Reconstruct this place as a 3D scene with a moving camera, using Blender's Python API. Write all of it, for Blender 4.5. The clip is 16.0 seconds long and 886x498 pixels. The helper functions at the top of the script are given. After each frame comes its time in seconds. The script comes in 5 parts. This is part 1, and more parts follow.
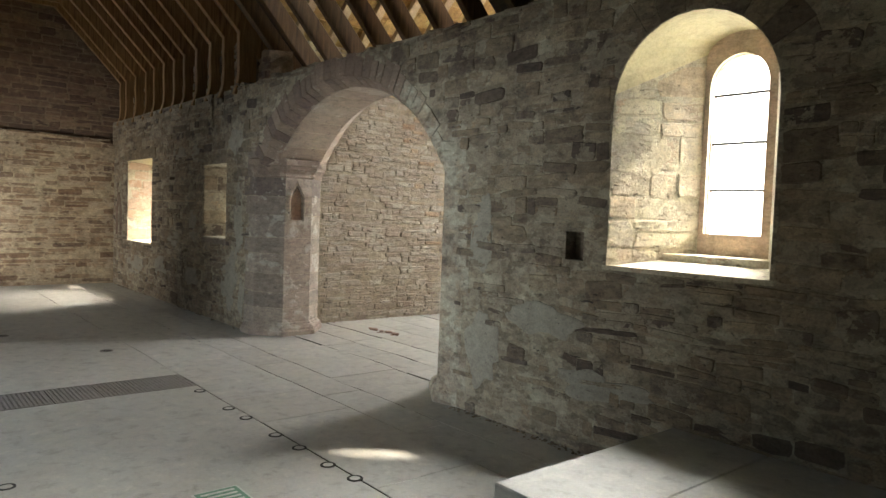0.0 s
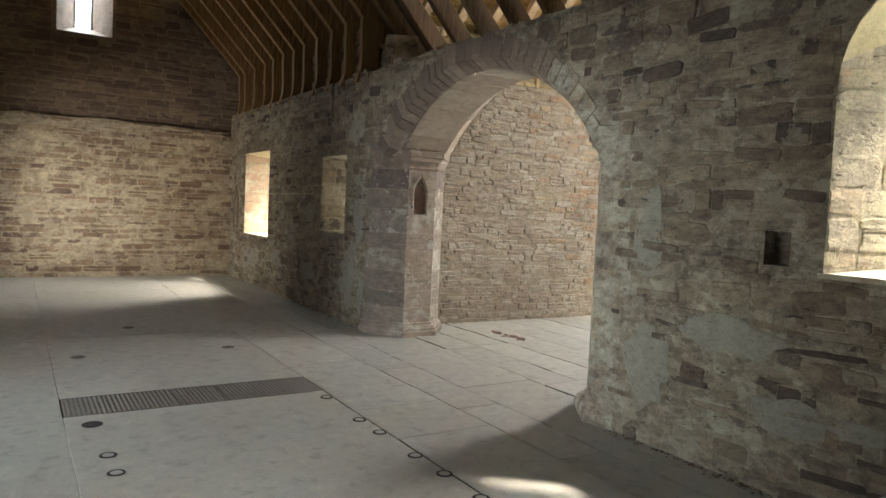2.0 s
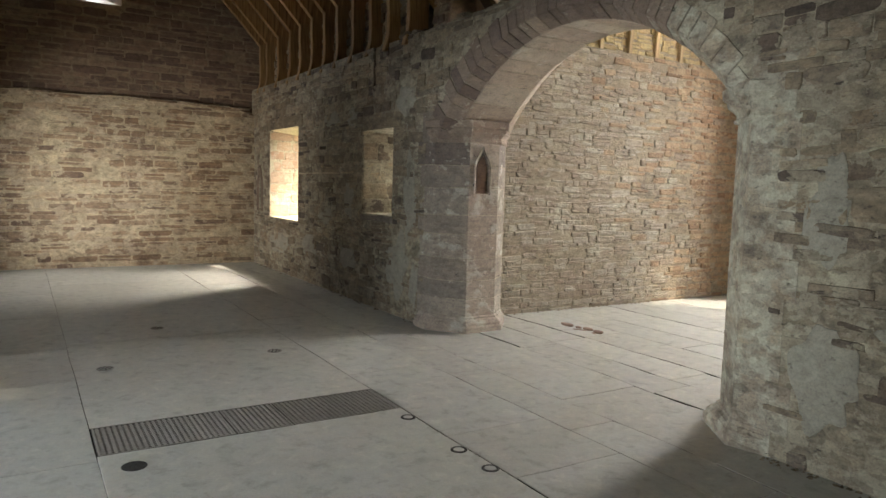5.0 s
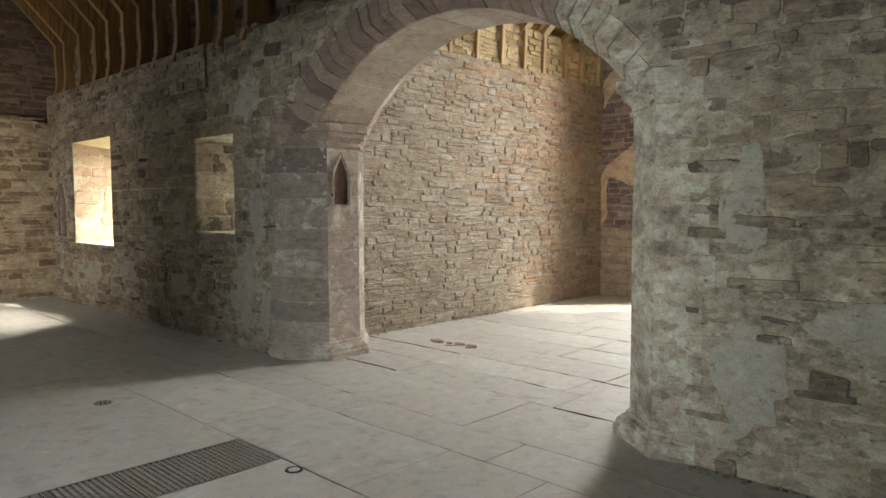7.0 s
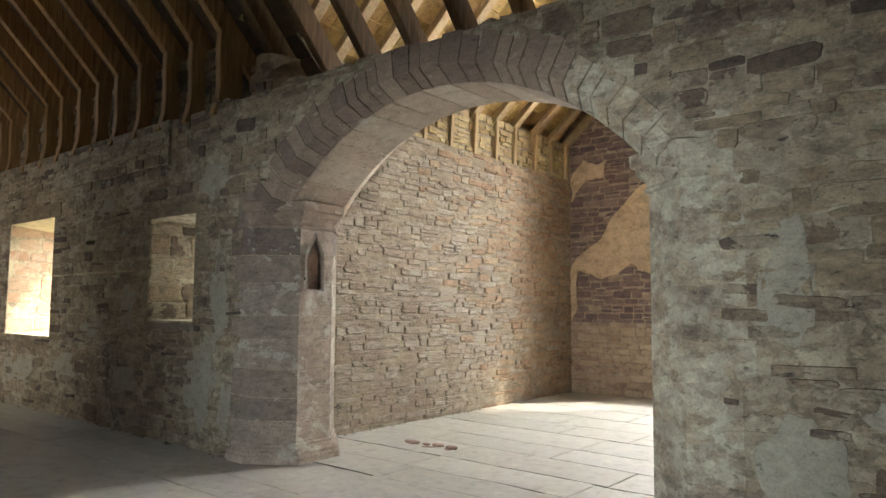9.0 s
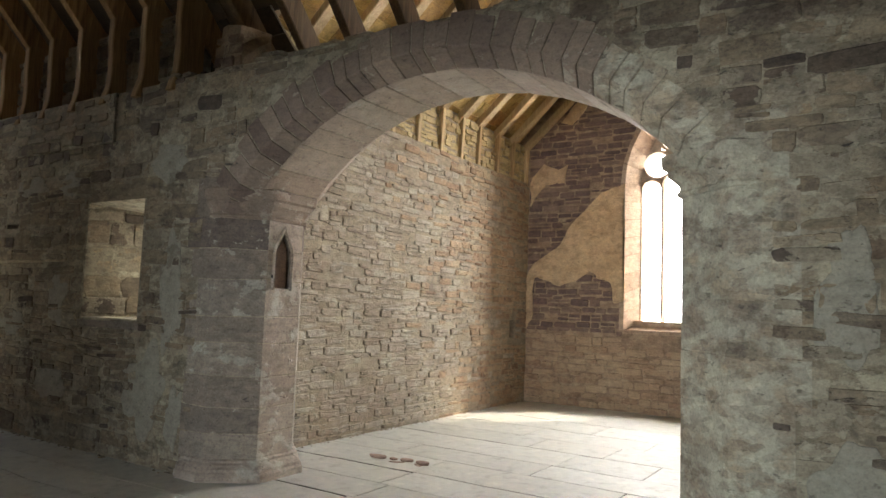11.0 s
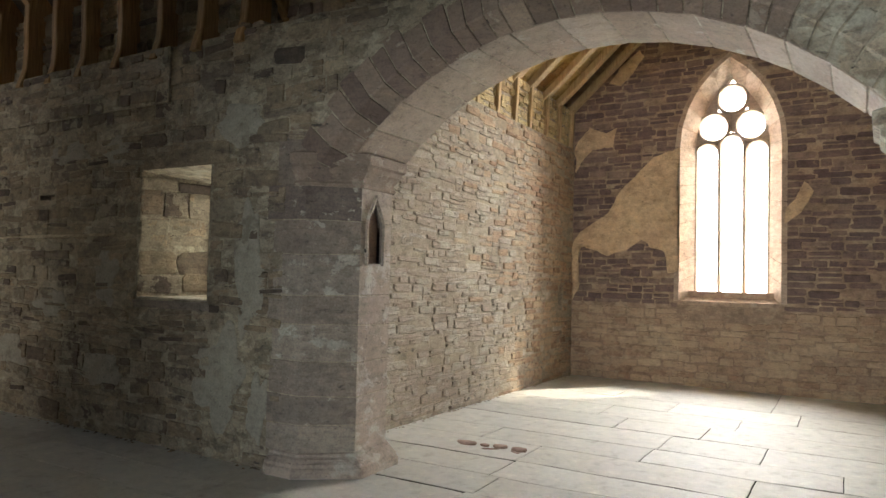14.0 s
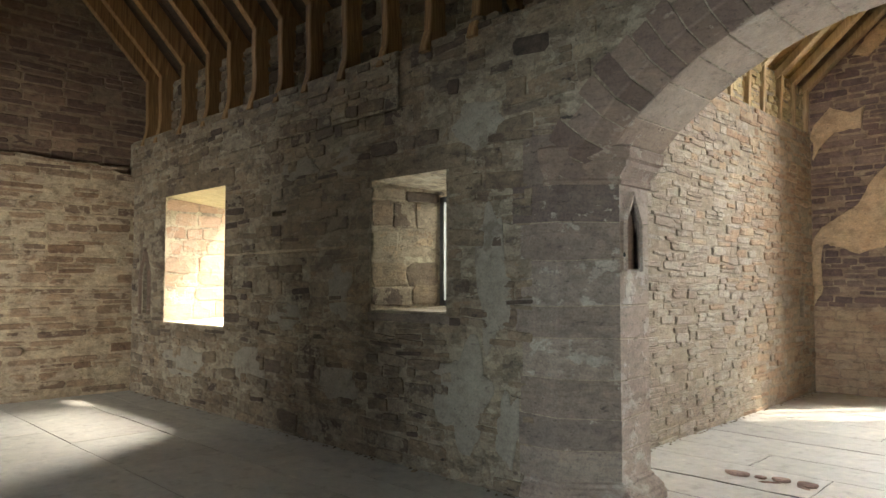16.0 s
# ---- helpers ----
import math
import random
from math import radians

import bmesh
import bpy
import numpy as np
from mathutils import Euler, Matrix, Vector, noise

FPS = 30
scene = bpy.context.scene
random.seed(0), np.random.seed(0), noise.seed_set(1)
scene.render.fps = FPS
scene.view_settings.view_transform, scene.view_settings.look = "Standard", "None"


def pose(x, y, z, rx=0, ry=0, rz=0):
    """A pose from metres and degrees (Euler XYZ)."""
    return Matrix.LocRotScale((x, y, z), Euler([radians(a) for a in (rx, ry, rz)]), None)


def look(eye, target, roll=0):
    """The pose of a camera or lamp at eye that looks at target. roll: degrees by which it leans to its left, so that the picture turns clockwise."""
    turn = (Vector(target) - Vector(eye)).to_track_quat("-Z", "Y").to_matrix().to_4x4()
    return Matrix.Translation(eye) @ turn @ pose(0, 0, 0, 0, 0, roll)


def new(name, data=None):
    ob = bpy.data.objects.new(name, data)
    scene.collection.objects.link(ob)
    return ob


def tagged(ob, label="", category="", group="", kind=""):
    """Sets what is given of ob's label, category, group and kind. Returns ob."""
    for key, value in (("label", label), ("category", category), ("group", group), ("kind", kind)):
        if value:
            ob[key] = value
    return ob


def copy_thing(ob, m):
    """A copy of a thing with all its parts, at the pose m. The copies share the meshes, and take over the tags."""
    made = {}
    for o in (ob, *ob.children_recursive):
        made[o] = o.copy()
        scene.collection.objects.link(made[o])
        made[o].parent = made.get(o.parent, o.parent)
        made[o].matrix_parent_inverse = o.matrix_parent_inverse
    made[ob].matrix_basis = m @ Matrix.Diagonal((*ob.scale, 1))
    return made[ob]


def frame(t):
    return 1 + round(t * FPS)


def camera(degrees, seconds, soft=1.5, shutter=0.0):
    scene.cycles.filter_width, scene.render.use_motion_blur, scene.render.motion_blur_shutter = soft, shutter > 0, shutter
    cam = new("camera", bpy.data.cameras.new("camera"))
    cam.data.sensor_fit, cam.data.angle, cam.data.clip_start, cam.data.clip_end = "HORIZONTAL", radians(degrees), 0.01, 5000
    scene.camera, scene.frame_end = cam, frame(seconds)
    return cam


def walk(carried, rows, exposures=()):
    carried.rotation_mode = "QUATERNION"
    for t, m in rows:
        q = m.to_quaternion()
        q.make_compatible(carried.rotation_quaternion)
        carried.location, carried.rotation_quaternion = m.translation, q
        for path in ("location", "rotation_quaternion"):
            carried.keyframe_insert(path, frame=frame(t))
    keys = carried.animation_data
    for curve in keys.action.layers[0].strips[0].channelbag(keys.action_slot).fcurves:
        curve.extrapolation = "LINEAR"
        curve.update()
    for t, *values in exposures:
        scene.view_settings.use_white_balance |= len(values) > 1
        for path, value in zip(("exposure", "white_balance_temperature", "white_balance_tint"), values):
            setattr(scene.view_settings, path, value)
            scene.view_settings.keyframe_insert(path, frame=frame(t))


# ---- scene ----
cam = camera(65.2, 16.0)
PATH = [
    (0, (8.525, -3.987, 1.686), (6.989, -2.71, 1.588), 2.1),
    (0.5, (8.35, -3.965, 1.676), (6.784, -2.725, 1.587), 2.4),
    (1, (8.138, -3.989, 1.676), (6.562, -2.761, 1.594), 1.8),
    (1.5, (7.939, -3.955, 1.645), (6.318, -2.788, 1.545), 2.0),
    (2, (7.725, -3.928, 1.647), (6.03, -2.873, 1.528), 2.7),
    (2.5, (7.502, -3.923, 1.636), (5.771, -2.928, 1.529), 2.7),
    (3, (7.302, -3.996, 1.644), (5.581, -2.981, 1.542), 2.0),
    (5.5, (6.276, -3.929, 1.639), (4.593, -2.871, 1.428), 1.8),
    (6, (6.06, -3.904, 1.642), (4.45, -2.738, 1.425), 1.4),
    (6.5, (5.843, -3.94, 1.65), (4.418, -2.552, 1.441), 0.3),
    (7, (5.689, -3.9, 1.536), (4.306, -2.46, 1.409), -0.2),
    (7.5, (5.578, -3.827, 1.517), (4.214, -2.365, 1.485), 0.0),
    (8, (5.448, -3.818, 1.441), (4.105, -2.338, 1.494), -0.2),
    (8.5, (5.292, -3.86, 1.426), (3.99, -2.347, 1.546), -0.3),
    (9, (5.113, -3.792, 1.414), (3.85, -2.25, 1.574), 0.4),
    (11.5, (4.197, -3.734, 1.442), (3.179, -2.02, 1.601), 1.7),
    (12, (3.985, -3.799, 1.456), (3.027, -2.049, 1.597), 1.2),
    (12.5, (3.823, -3.849, 1.447), (2.881, -2.089, 1.562), 1.2),
    (13, (3.66, -3.777, 1.434), (2.688, -2.031, 1.526), 1.5),
    (13.5, (3.487, -3.754, 1.434), (2.489, -2.023, 1.521), 1.9),
    (14, (3.246, -3.805, 1.458), (2.221, -2.09, 1.539), 1.4),
    (14.5, (3.078, -3.864, 1.458), (1.974, -2.198, 1.532), 0.6),
    (15, (2.884, -3.812, 1.449), (1.669, -2.225, 1.526), 0.6),
    (15.5, (2.685, -3.75, 1.449), (1.365, -2.25, 1.54), 0.9),
    (16, (2.445, -3.777, 1.451), (1.047, -2.35, 1.549), 0.1),
]
walk(cam, [(t, look(eye, target, roll)) for t, eye, target, roll in PATH], [(0, 0.95), (3, 0.97), (6, 1.02), (8, 1.08), (9, 1.08), (12, 0.9), (14.5, 0.92), (16, 1.1)])

# ---- world, sun, large lights ----
SUN_WAY = Vector((-1.42, -1.72, -2.25)).normalized()
world = bpy.data.worlds.new("world")
scene.world = world
world.use_nodes = True
wn = world.node_tree.nodes
sky = wn.new("ShaderNodeTexSky")
sky.sky_type, sky.sun_disc = "NISHITA", False
sky.sun_elevation = radians(42.5)
sky.sun_rotation = math.atan2(-SUN_WAY.x, -SUN_WAY.y)
wn["Background"].inputs[1].default_value = 0.12
world.node_tree.links.new(sky.outputs[0], wn["Background"].inputs[0])
sun = new("sun", bpy.data.lights.new("sun", "SUN"))
sun.data.energy, sun.data.angle, sun.data.color = 5.0, radians(2.4), (1.0, 0.87, 0.7)
sun.matrix_world = look((0, 0, 20), Vector((0, 0, 20)) + SUN_WAY)


def window_light(name, eye, target, w, h, power, color=(0.95, 0.97, 1.0)):
    lamp = new(name, bpy.data.lights.new(name, "AREA"))
    lamp.data.shape, lamp.data.size, lamp.data.size_y = "RECTANGLE", w, h
    lamp.data.energy, lamp.data.color = power, color
    lamp.matrix_world = look(eye, target)
    return lamp


window_light("chapel_window_light", (1.74, 7.45, 3.0), (1.74, 0, 3.1), 1.9, 3.6, 415, (1.0, 0.965, 0.9))
window_light("chapel_sky_light", (1.6, 14.0, 4.2), (1.6, 0, 3.0), 7.0, 6.4, 1700, (1.0, 0.98, 0.94))
window_light("round_window_light", (6.2, 1.9, 3.6), (6.1, 0.2, 1.7), 1.5, 1.5, 560, (1.0, 0.98, 0.93))
window_light("round_window_glow", (5.95, 1.1, 2.2), (5.95, 0, 2.2), 1.5, 1.9, 42, (1.0, 0.97, 0.9))
window_light("square_window_light", (-5.95, 2.3, 3.5), (-5.4, 0.5, 1.6), 0.8, 1.5, 440, (1.0, 0.9, 0.76))
window_light("small_window_light", (-1.66, 1.05, 1.8), (-1.66, 0, 1.7), 0.6, 0.9, 6, (1.0, 0.95, 0.8))
window_light("gable_window_light", (-7.95, -2.8, 5.3), (0, -2.8, 4.8), 0.5, 1.2, 44, (0.82, 0.91, 1.0))
# unseen fill lamps, added to brighten the hall from the north side
window_light("north_door_light", (2.2, -8.6, 0.42), (2.0, 0.0, 0.7), 1.6, 0.5, 265, (0.88, 0.96, 1.0))
window_light("north_east_light", (7.5, -8.6, 3.6), (5.2, -3.6, 0.0), 1.6, 0.8, 310, (1.0, 0.96, 0.88))
window_light("north_west_light", (-3.0, -8.2, 1.9), (-6.6, -2.2, 1.0), 1.8, 1.8, 320, (1.0, 0.96, 0.88))


# ---- materials ----
def material(name):
    m = bpy.data.materials.new(name)
    m.use_nodes = True
    nt = m.node_tree
    return m, nt, nt.nodes["Principled BSDF"]


def node(nt, kind, **values):
    n = nt.nodes.new(kind)
    for k, v in values.items():
        n.inputs[k].default_value = v
    return n


def noise_tex(nt, scale, detail=5.0, rough=0.6, distort=0.0, squash=(1, 1, 1)):
    geo = nt.nodes.new("ShaderNodeNewGeometry")
    mp = nt.nodes.new("ShaderNodeMapping")
    mp.inputs["Scale"].default_value = squash
    nt.links.new(geo.outputs["Position"], mp.inputs["Vector"])
    n = node(nt, "ShaderNodeTexNoise", Scale=scale, Detail=detail, Roughness=rough, Distortion=distort)
    nt.links.new(mp.outputs[0], n.inputs["Vector"])
    return n.outputs["Fac"]


def ramp(nt, fac, stops):
    r = nt.nodes.new("ShaderNodeValToRGB")
    e = r.color_ramp.elements
    while len(e) < len(stops):
        e.new(0.5)
    for el, (p, c) in zip(e, stops):
        el.position, el.color = p, (*c, 1)
    nt.links.new(fac, r.inputs[0])
    return r.outputs[0]


def mix(nt, fac, a, b, mode="MIX"):
    n = nt.nodes.new("ShaderNodeMix")
    n.data_type, n.blend_type = "RGBA", mode
    for sock, v in ((n.inputs[0], fac), (n.inputs[6], a), (n.inputs[7], b)):
        if isinstance(v, (int, float)):
            sock.default_value = v
        elif isinstance(v, tuple):
            sock.default_value = (*v, 1)
        else:
            nt.links.new(v, sock)
    return n.outputs[2]


def step(nt, fac, lo, hi):
    n = node(nt, "ShaderNodeMapRange", **{"From Min": lo, "From Max": hi})
    n.interpolation_type = "SMOOTHSTEP"
    nt.links.new(fac, n.inputs[0])
    return n.outputs[0]


def scaled(nt, fac, k):
    n = nt.nodes.new("ShaderNodeMath")
    n.operation = "MULTIPLY"
    n.inputs[1].default_value = k
    nt.links.new(fac, n.inputs[0])
    return n.outputs[0]


def own_random(nt):
    """One random number a piece, whether it is an object or an island."""
    info, geo, add = nt.nodes.new("ShaderNodeObjectInfo"), nt.nodes.new("ShaderNodeNewGeometry"), nt.nodes.new("ShaderNodeMath")
    add.operation = "ADD"
    nt.links.new(info.outputs["Random"], add.inputs[0])
    nt.links.new(geo.outputs["Random Per Island"], add.inputs[1])
    fr = nt.nodes.new("ShaderNodeMath")
    fr.operation = "FRACT"
    nt.links.new(add.outputs[0], fr.inputs[0])
    return fr.outputs[0]


def bump(nt, shader, heights, strength=0.6):
    """heights: (socket, metres)."""
    last = None
    for sock, dist in heights:
        b = node(nt, "ShaderNodeBump", Strength=strength, Distance=dist)
        nt.links.new(sock, b.inputs["Height"])
        if last is not None:
            nt.links.new(last, b.inputs["Normal"])
        last = b.outputs[0]
    nt.links.new(last, shader.inputs["Normal"])


def stone_material(name, colours, smear=None, smear_at=(0.5, 0.62), stain=None, stain_at=(0.55, 0.7), rough=0.88, relief=0.012, pits=True, per_piece=True, cracks=0.0, mottle=0.85, bare=0.0, chips=0.0, cloud=1.0, patch=4.6):
    """Weathered stone: a colour for each piece, mottling, grain, lime smears, dark stains and chips. bare: how far pieces differ in their smear."""
    m, nt, sh = material(name)
    n_mid, n_fine = noise_tex(nt, 9, 7, 0.7, 0.15, (1, 1, 1.35)), noise_tex(nt, 60, 5, 0.75)
    own = own_random(nt)
    fac = own if per_piece else step(nt, noise_tex(nt, 4.2, 7, 0.72, 0.2, (1, 1, 1.7)), 0.28, 0.72)
    col = ramp(nt, fac, [(i / (len(colours) - 1), c) for i, c in enumerate(colours)])
    col = mix(nt, mottle * cloud, col, ramp(nt, n_mid, [(0.25, (0.45, 0.43, 0.42)), (0.5, (1, 1, 1)), (0.78, (1.4, 1.33, 1.22))]), "MULTIPLY")
    if per_piece:
        lam = noise_tex(nt, 7, 6, 0.65, 0.3, (1, 1, 5.5))
        col = mix(nt, 0.7, col, ramp(nt, lam, [(0.32, (0.66, 0.63, 0.6)), (0.47, (1, 1, 1)), (0.56, (0.98, 0.96, 0.93)), (0.7, (1.28, 1.24, 1.18))]), "MULTIPLY")
    drift = ramp(nt, noise_tex(nt, 1.7, 6, 0.68, 0.1), [(0.3, (0.6, 0.55, 0.5)), (0.48, (1, 0.97, 0.92)), (0.7, (1.15, 1.18, 1.12))])
    if stain:
        col = mix(nt, scaled(nt, step(nt, noise_tex(nt, 0.9, 8, 0.7, 0.2), *stain_at), 0.75), col, stain)
    hs = [(n_mid, relief), (n_fine, relief * 0.4)]
    if smear:
        edge = noise_tex(nt, patch, 12, 0.66, 0.15, (1, 1, 1.3))
        if bare:
            shift = node(nt, "ShaderNodeMapRange", **{"From Min": 0.0, "From Max": 1.0, "To Min": -bare, "To Max": bare})
            nt.links.new(own, shift.inputs[0])
            add = nt.nodes.new("ShaderNodeMath")
            nt.links.new(edge, add.inputs[0])
            nt.links.new(shift.outputs[0], add.inputs[1])
            edge = add.outputs[0]
        lime = step(nt, edge, *smear_at)
        tint = mix(nt, 0.8, smear, ramp(nt, noise_tex(nt, 13, 7, 0.75), [(0.28, (0.62, 0.6, 0.58)), (0.5, (1, 1, 1)), (0.75, (1.25, 1.24, 1.2))]), "MULTIPLY")
        col = mix(nt, scaled(nt, lime, 0.85), col, tint)
        hs.append((lime, 0.006))
    col = mix(nt, max(0.0, mottle - 0.25) * cloud, col, drift, "MULTIPLY")
    col = mix(nt, mottle * 0.75, col, ramp(nt, n_fine, [(0.28, (0.5, 0.5, 0.5)), (0.5, (1, 1, 1)), (0.72, (1.3, 1.28, 1.25))]), "MULTIPLY")
    if chips:
        geo, mp, wob = nt.nodes.new("ShaderNodeNewGeometry"), nt.nodes.new("ShaderNodeMapping"), node(nt, "ShaderNodeTexNoise", Scale=11.0, Detail=5.0, Roughness=0.7)
        mp.inputs["Scale"].default_value = (1, 1, 1.9)
        nt.links.new(geo.outputs["Position"], mp.inputs["Vector"])
        nt.links.new(geo.outputs["Position"], wob.inputs["Vector"])
        off = nt.nodes.new("ShaderNodeVectorMath")
        off.operation = "MULTIPLY_ADD"
        off.inputs[1].default_value = (0.07, 0.07, 0.07)
        nt.links.new(wob.outputs["Color"], off.inputs[0])
        nt.links.new(mp.outputs[0], off.inputs[2])
        for size, k in ((5.5, 0.8), (15.0, 1.0)):
            cell = node(nt, "ShaderNodeTexVoronoi", Scale=size, Randomness=1.0)
            nt.links.new(off.outputs[0], cell.inputs["Vector"])
            split = nt.nodes.new("ShaderNodeSeparateColor")
            nt.links.new(cell.outputs["Color"], split.inputs[0])
            tone = ramp(nt, split.outputs[0], [(0.0, (0.42, 0.38, 0.35)), (0.2, (0.72, 0.68, 0.64)), (0.4, (1, 0.98, 0.94)), (0.8, (1.1, 1.09, 1.05)), (1.0, (1.4, 1.38, 1.3))])
            col = mix(nt, chips * k, col, tone, "MULTIPLY")
            hs.append((split.outputs[0], 0.006))
    if cracks:
        crack = step(nt, noise_tex(nt, 6.5, 8, 0.7, 0.25, (0.7, 0.7, 2.2)), 0.63, 0.67)
        col = mix(nt, scaled(nt, crack, cracks), col, (0.04, 0.033, 0.029))
        hs.append((crack, -0.03))
    if pits:
        pit = step(nt, noise_tex(nt, 24, 4, 0.55, 0.2, (0.8, 0.8, 1.3)), 0.63, 0.7)
        col = mix(nt, scaled(nt, pit, 0.55 * mottle), col, (0.06, 0.048, 0.04))
        hs.append((pit, -relief * 0.6))
    nt.links.new(col, sh.inputs["Base Color"])
    sh.inputs["Roughness"].default_value = rough
    bump(nt, sh, hs)
    return m


HALL_STONE = stone_material("hall_rubble", [(0.08, 0.063, 0.054), (0.2, 0.163, 0.122), (0.27, 0.225, 0.168), (0.165, 0.13, 0.1), (0.31, 0.268, 0.205), (0.22, 0.172, 0.128), (0.19, 0.16, 0.13), (0.09, 0.072, 0.063), (0.26, 0.2, 0.142), (0.35, 0.3, 0.225)],
                            smear=(0.28, 0.25, 0.2), smear_at=(0.56, 0.58), stain=(0.1, 0.076, 0.06), stain_at=(0.56, 0.62), relief=0.022, cracks=0.9, mottle=1.0, bare=0.15, chips=0.38, cloud=0.85, patch=4.0)
HALL_MORTAR = stone_material("hall_pointing", [(0.173, 0.144, 0.114), (0.284, 0.251, 0.198), (0.223, 0.189, 0.147)], smear=(0.335, 0.307, 0.249), smear_at=(0.5, 0.53),
                             stain=(0.122, 0.0922, 0.071), stain_at=(0.55, 0.62), per_piece=False, relief=0.02, cracks=0.9, mottle=1.0, chips=0.5, cloud=0.95, patch=4.0)
LIME = stone_material("grey_lime_patch", [(0.239, 0.222, 0.182), (0.303, 0.284, 0.237), (0.271, 0.249, 0.204)], per_piece=False, relief=0.007, stain=(0.159, 0.136, 0.107), stain_at=(0.58, 0.62), cracks=0.35, mottle=0.8, cloud=0.6)
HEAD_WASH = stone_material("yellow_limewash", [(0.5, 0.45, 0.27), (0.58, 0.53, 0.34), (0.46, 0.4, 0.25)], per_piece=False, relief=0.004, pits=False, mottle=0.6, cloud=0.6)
# pinkish and lighter than the arch face: chapel bounce light put into the colour
LIT_SOFFIT_STONE = stone_material("lit_pink_soffit_stone", [(0.272, 0.212, 0.168), (0.336, 0.276, 0.224), (0.296, 0.236, 0.192), (0.368, 0.312, 0.256)], smear=(0.384, 0.344, 0.288), smear_at=(0.6, 0.63), relief=0.005, cracks=0.35, mottle=0.8, cloud=0.6)
END_STONE = stone_material("end_rubble", [(0.22, 0.15, 0.105), (0.34, 0.26, 0.19), (0.17, 0.12, 0.095), (0.42, 0.345, 0.26), (0.3, 0.215, 0.15)],
                           smear=(0.47, 0.4, 0.31), smear_at=(0.5, 0.57), cracks=0.6, mottle=1.0, bare=0.06, chips=0.2)
END_MORTAR = stone_material("end_pointing", [(0.28, 0.225, 0.16), (0.5, 0.43, 0.32), (0.38, 0.31, 0.225)], per_piece=False, relief=0.02, cracks=0.7, mottle=1.0, chips=0.2)
GABLE_STONE = stone_material("gable_rubble", [(0.14, 0.095, 0.072), (0.22, 0.15, 0.11), (0.11, 0.076, 0.062), (0.27, 0.195, 0.14)], smear=(0.27, 0.21, 0.145), smear_at=(0.55, 0.68))
GABLE_MORTAR = stone_material("gable_pointing", [(0.2, 0.15, 0.108), (0.29, 0.225, 0.16)], per_piece=False)
SIDE_STONE = stone_material("chapel_rubble", [(0.273, 0.235, 0.193), (0.382, 0.345, 0.295), (0.314, 0.262, 0.217), (0.428, 0.396, 0.348), (0.342, 0.285, 0.232), (0.255, 0.216, 0.184), (0.382, 0.331, 0.275)],
                            smear=(0.382, 0.35, 0.295), smear_at=(0.54, 0.57), relief=0.021, cracks=0.7, mottle=1.0, bare=0.08, cloud=0.8, chips=0.15)
SIDE_MORTAR = stone_material("chapel_pointing", [(0.248, 0.212, 0.166), (0.368, 0.322, 0.253)], per_piece=False, relief=0.026, cracks=0.75, mottle=1.0, cloud=0.8, chips=0.15)
# red-brown stone, its colour warmed to carry the sun's orange bounce
SIDE_RED_LIT = stone_material("chapel_red_sunlit_rubble", [(0.299, 0.204, 0.143), (0.376, 0.278, 0.196), (0.244, 0.168, 0.12), (0.422, 0.325, 0.237), (0.337, 0.237, 0.164)], smear=(0.404, 0.325, 0.233), smear_at=(0.54, 0.57), relief=0.019, cracks=0.6, mottle=1.0, bare=0.08, cloud=0.8, chips=0.15)
INFILL = stone_material("yellow_infill", [(0.42, 0.34, 0.19), (0.5, 0.42, 0.25), (0.34, 0.26, 0.14)], relief=0.02)
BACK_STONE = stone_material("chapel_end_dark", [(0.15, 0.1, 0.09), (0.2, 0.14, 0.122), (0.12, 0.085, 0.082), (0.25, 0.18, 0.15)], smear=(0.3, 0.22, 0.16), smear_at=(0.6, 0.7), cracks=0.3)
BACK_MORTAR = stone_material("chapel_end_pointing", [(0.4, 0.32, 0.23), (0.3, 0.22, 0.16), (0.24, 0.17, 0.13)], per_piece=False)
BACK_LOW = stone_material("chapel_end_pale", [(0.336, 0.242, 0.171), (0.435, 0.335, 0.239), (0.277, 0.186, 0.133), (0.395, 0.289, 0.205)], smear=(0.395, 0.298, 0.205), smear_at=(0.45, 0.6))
DRESSED = stone_material("dressed_sandstone", [(0.15, 0.115, 0.1), (0.27, 0.235, 0.205), (0.125, 0.1, 0.092), (0.23, 0.19, 0.165), (0.19, 0.172, 0.158), (0.3, 0.26, 0.225)],
                         smear=(0.4, 0.38, 0.335), smear_at=(0.58, 0.61), relief=0.009, cracks=0.65, mottle=1.0, bare=0.06, chips=0.2, cloud=0.7)
# pale limed stone; on the jamb's inner faces it stands for their light
LIT_WASHED = stone_material("lit_limewashed_sandstone", [(0.27, 0.22, 0.19), (0.33, 0.28, 0.245), (0.29, 0.24, 0.205)], smear=(0.4, 0.37, 0.33), smear_at=(0.5, 0.6), relief=0.006, cracks=0.5, mottle=0.8)
ARCH_STONE = stone_material("arch_sandstone", [(0.127, 0.0929, 0.0776), (0.21, 0.159, 0.128), (0.164, 0.12, 0.103), (0.264, 0.206, 0.165), (0.182, 0.136, 0.111)],
                            smear=(0.329, 0.28, 0.228), smear_at=(0.6, 0.63), relief=0.007, cracks=0.4, cloud=0.6, bare=0.05)
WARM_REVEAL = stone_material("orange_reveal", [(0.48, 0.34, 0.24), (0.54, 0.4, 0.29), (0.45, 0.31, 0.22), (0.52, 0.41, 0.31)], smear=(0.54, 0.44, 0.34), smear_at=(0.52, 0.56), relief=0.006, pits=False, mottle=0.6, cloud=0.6)
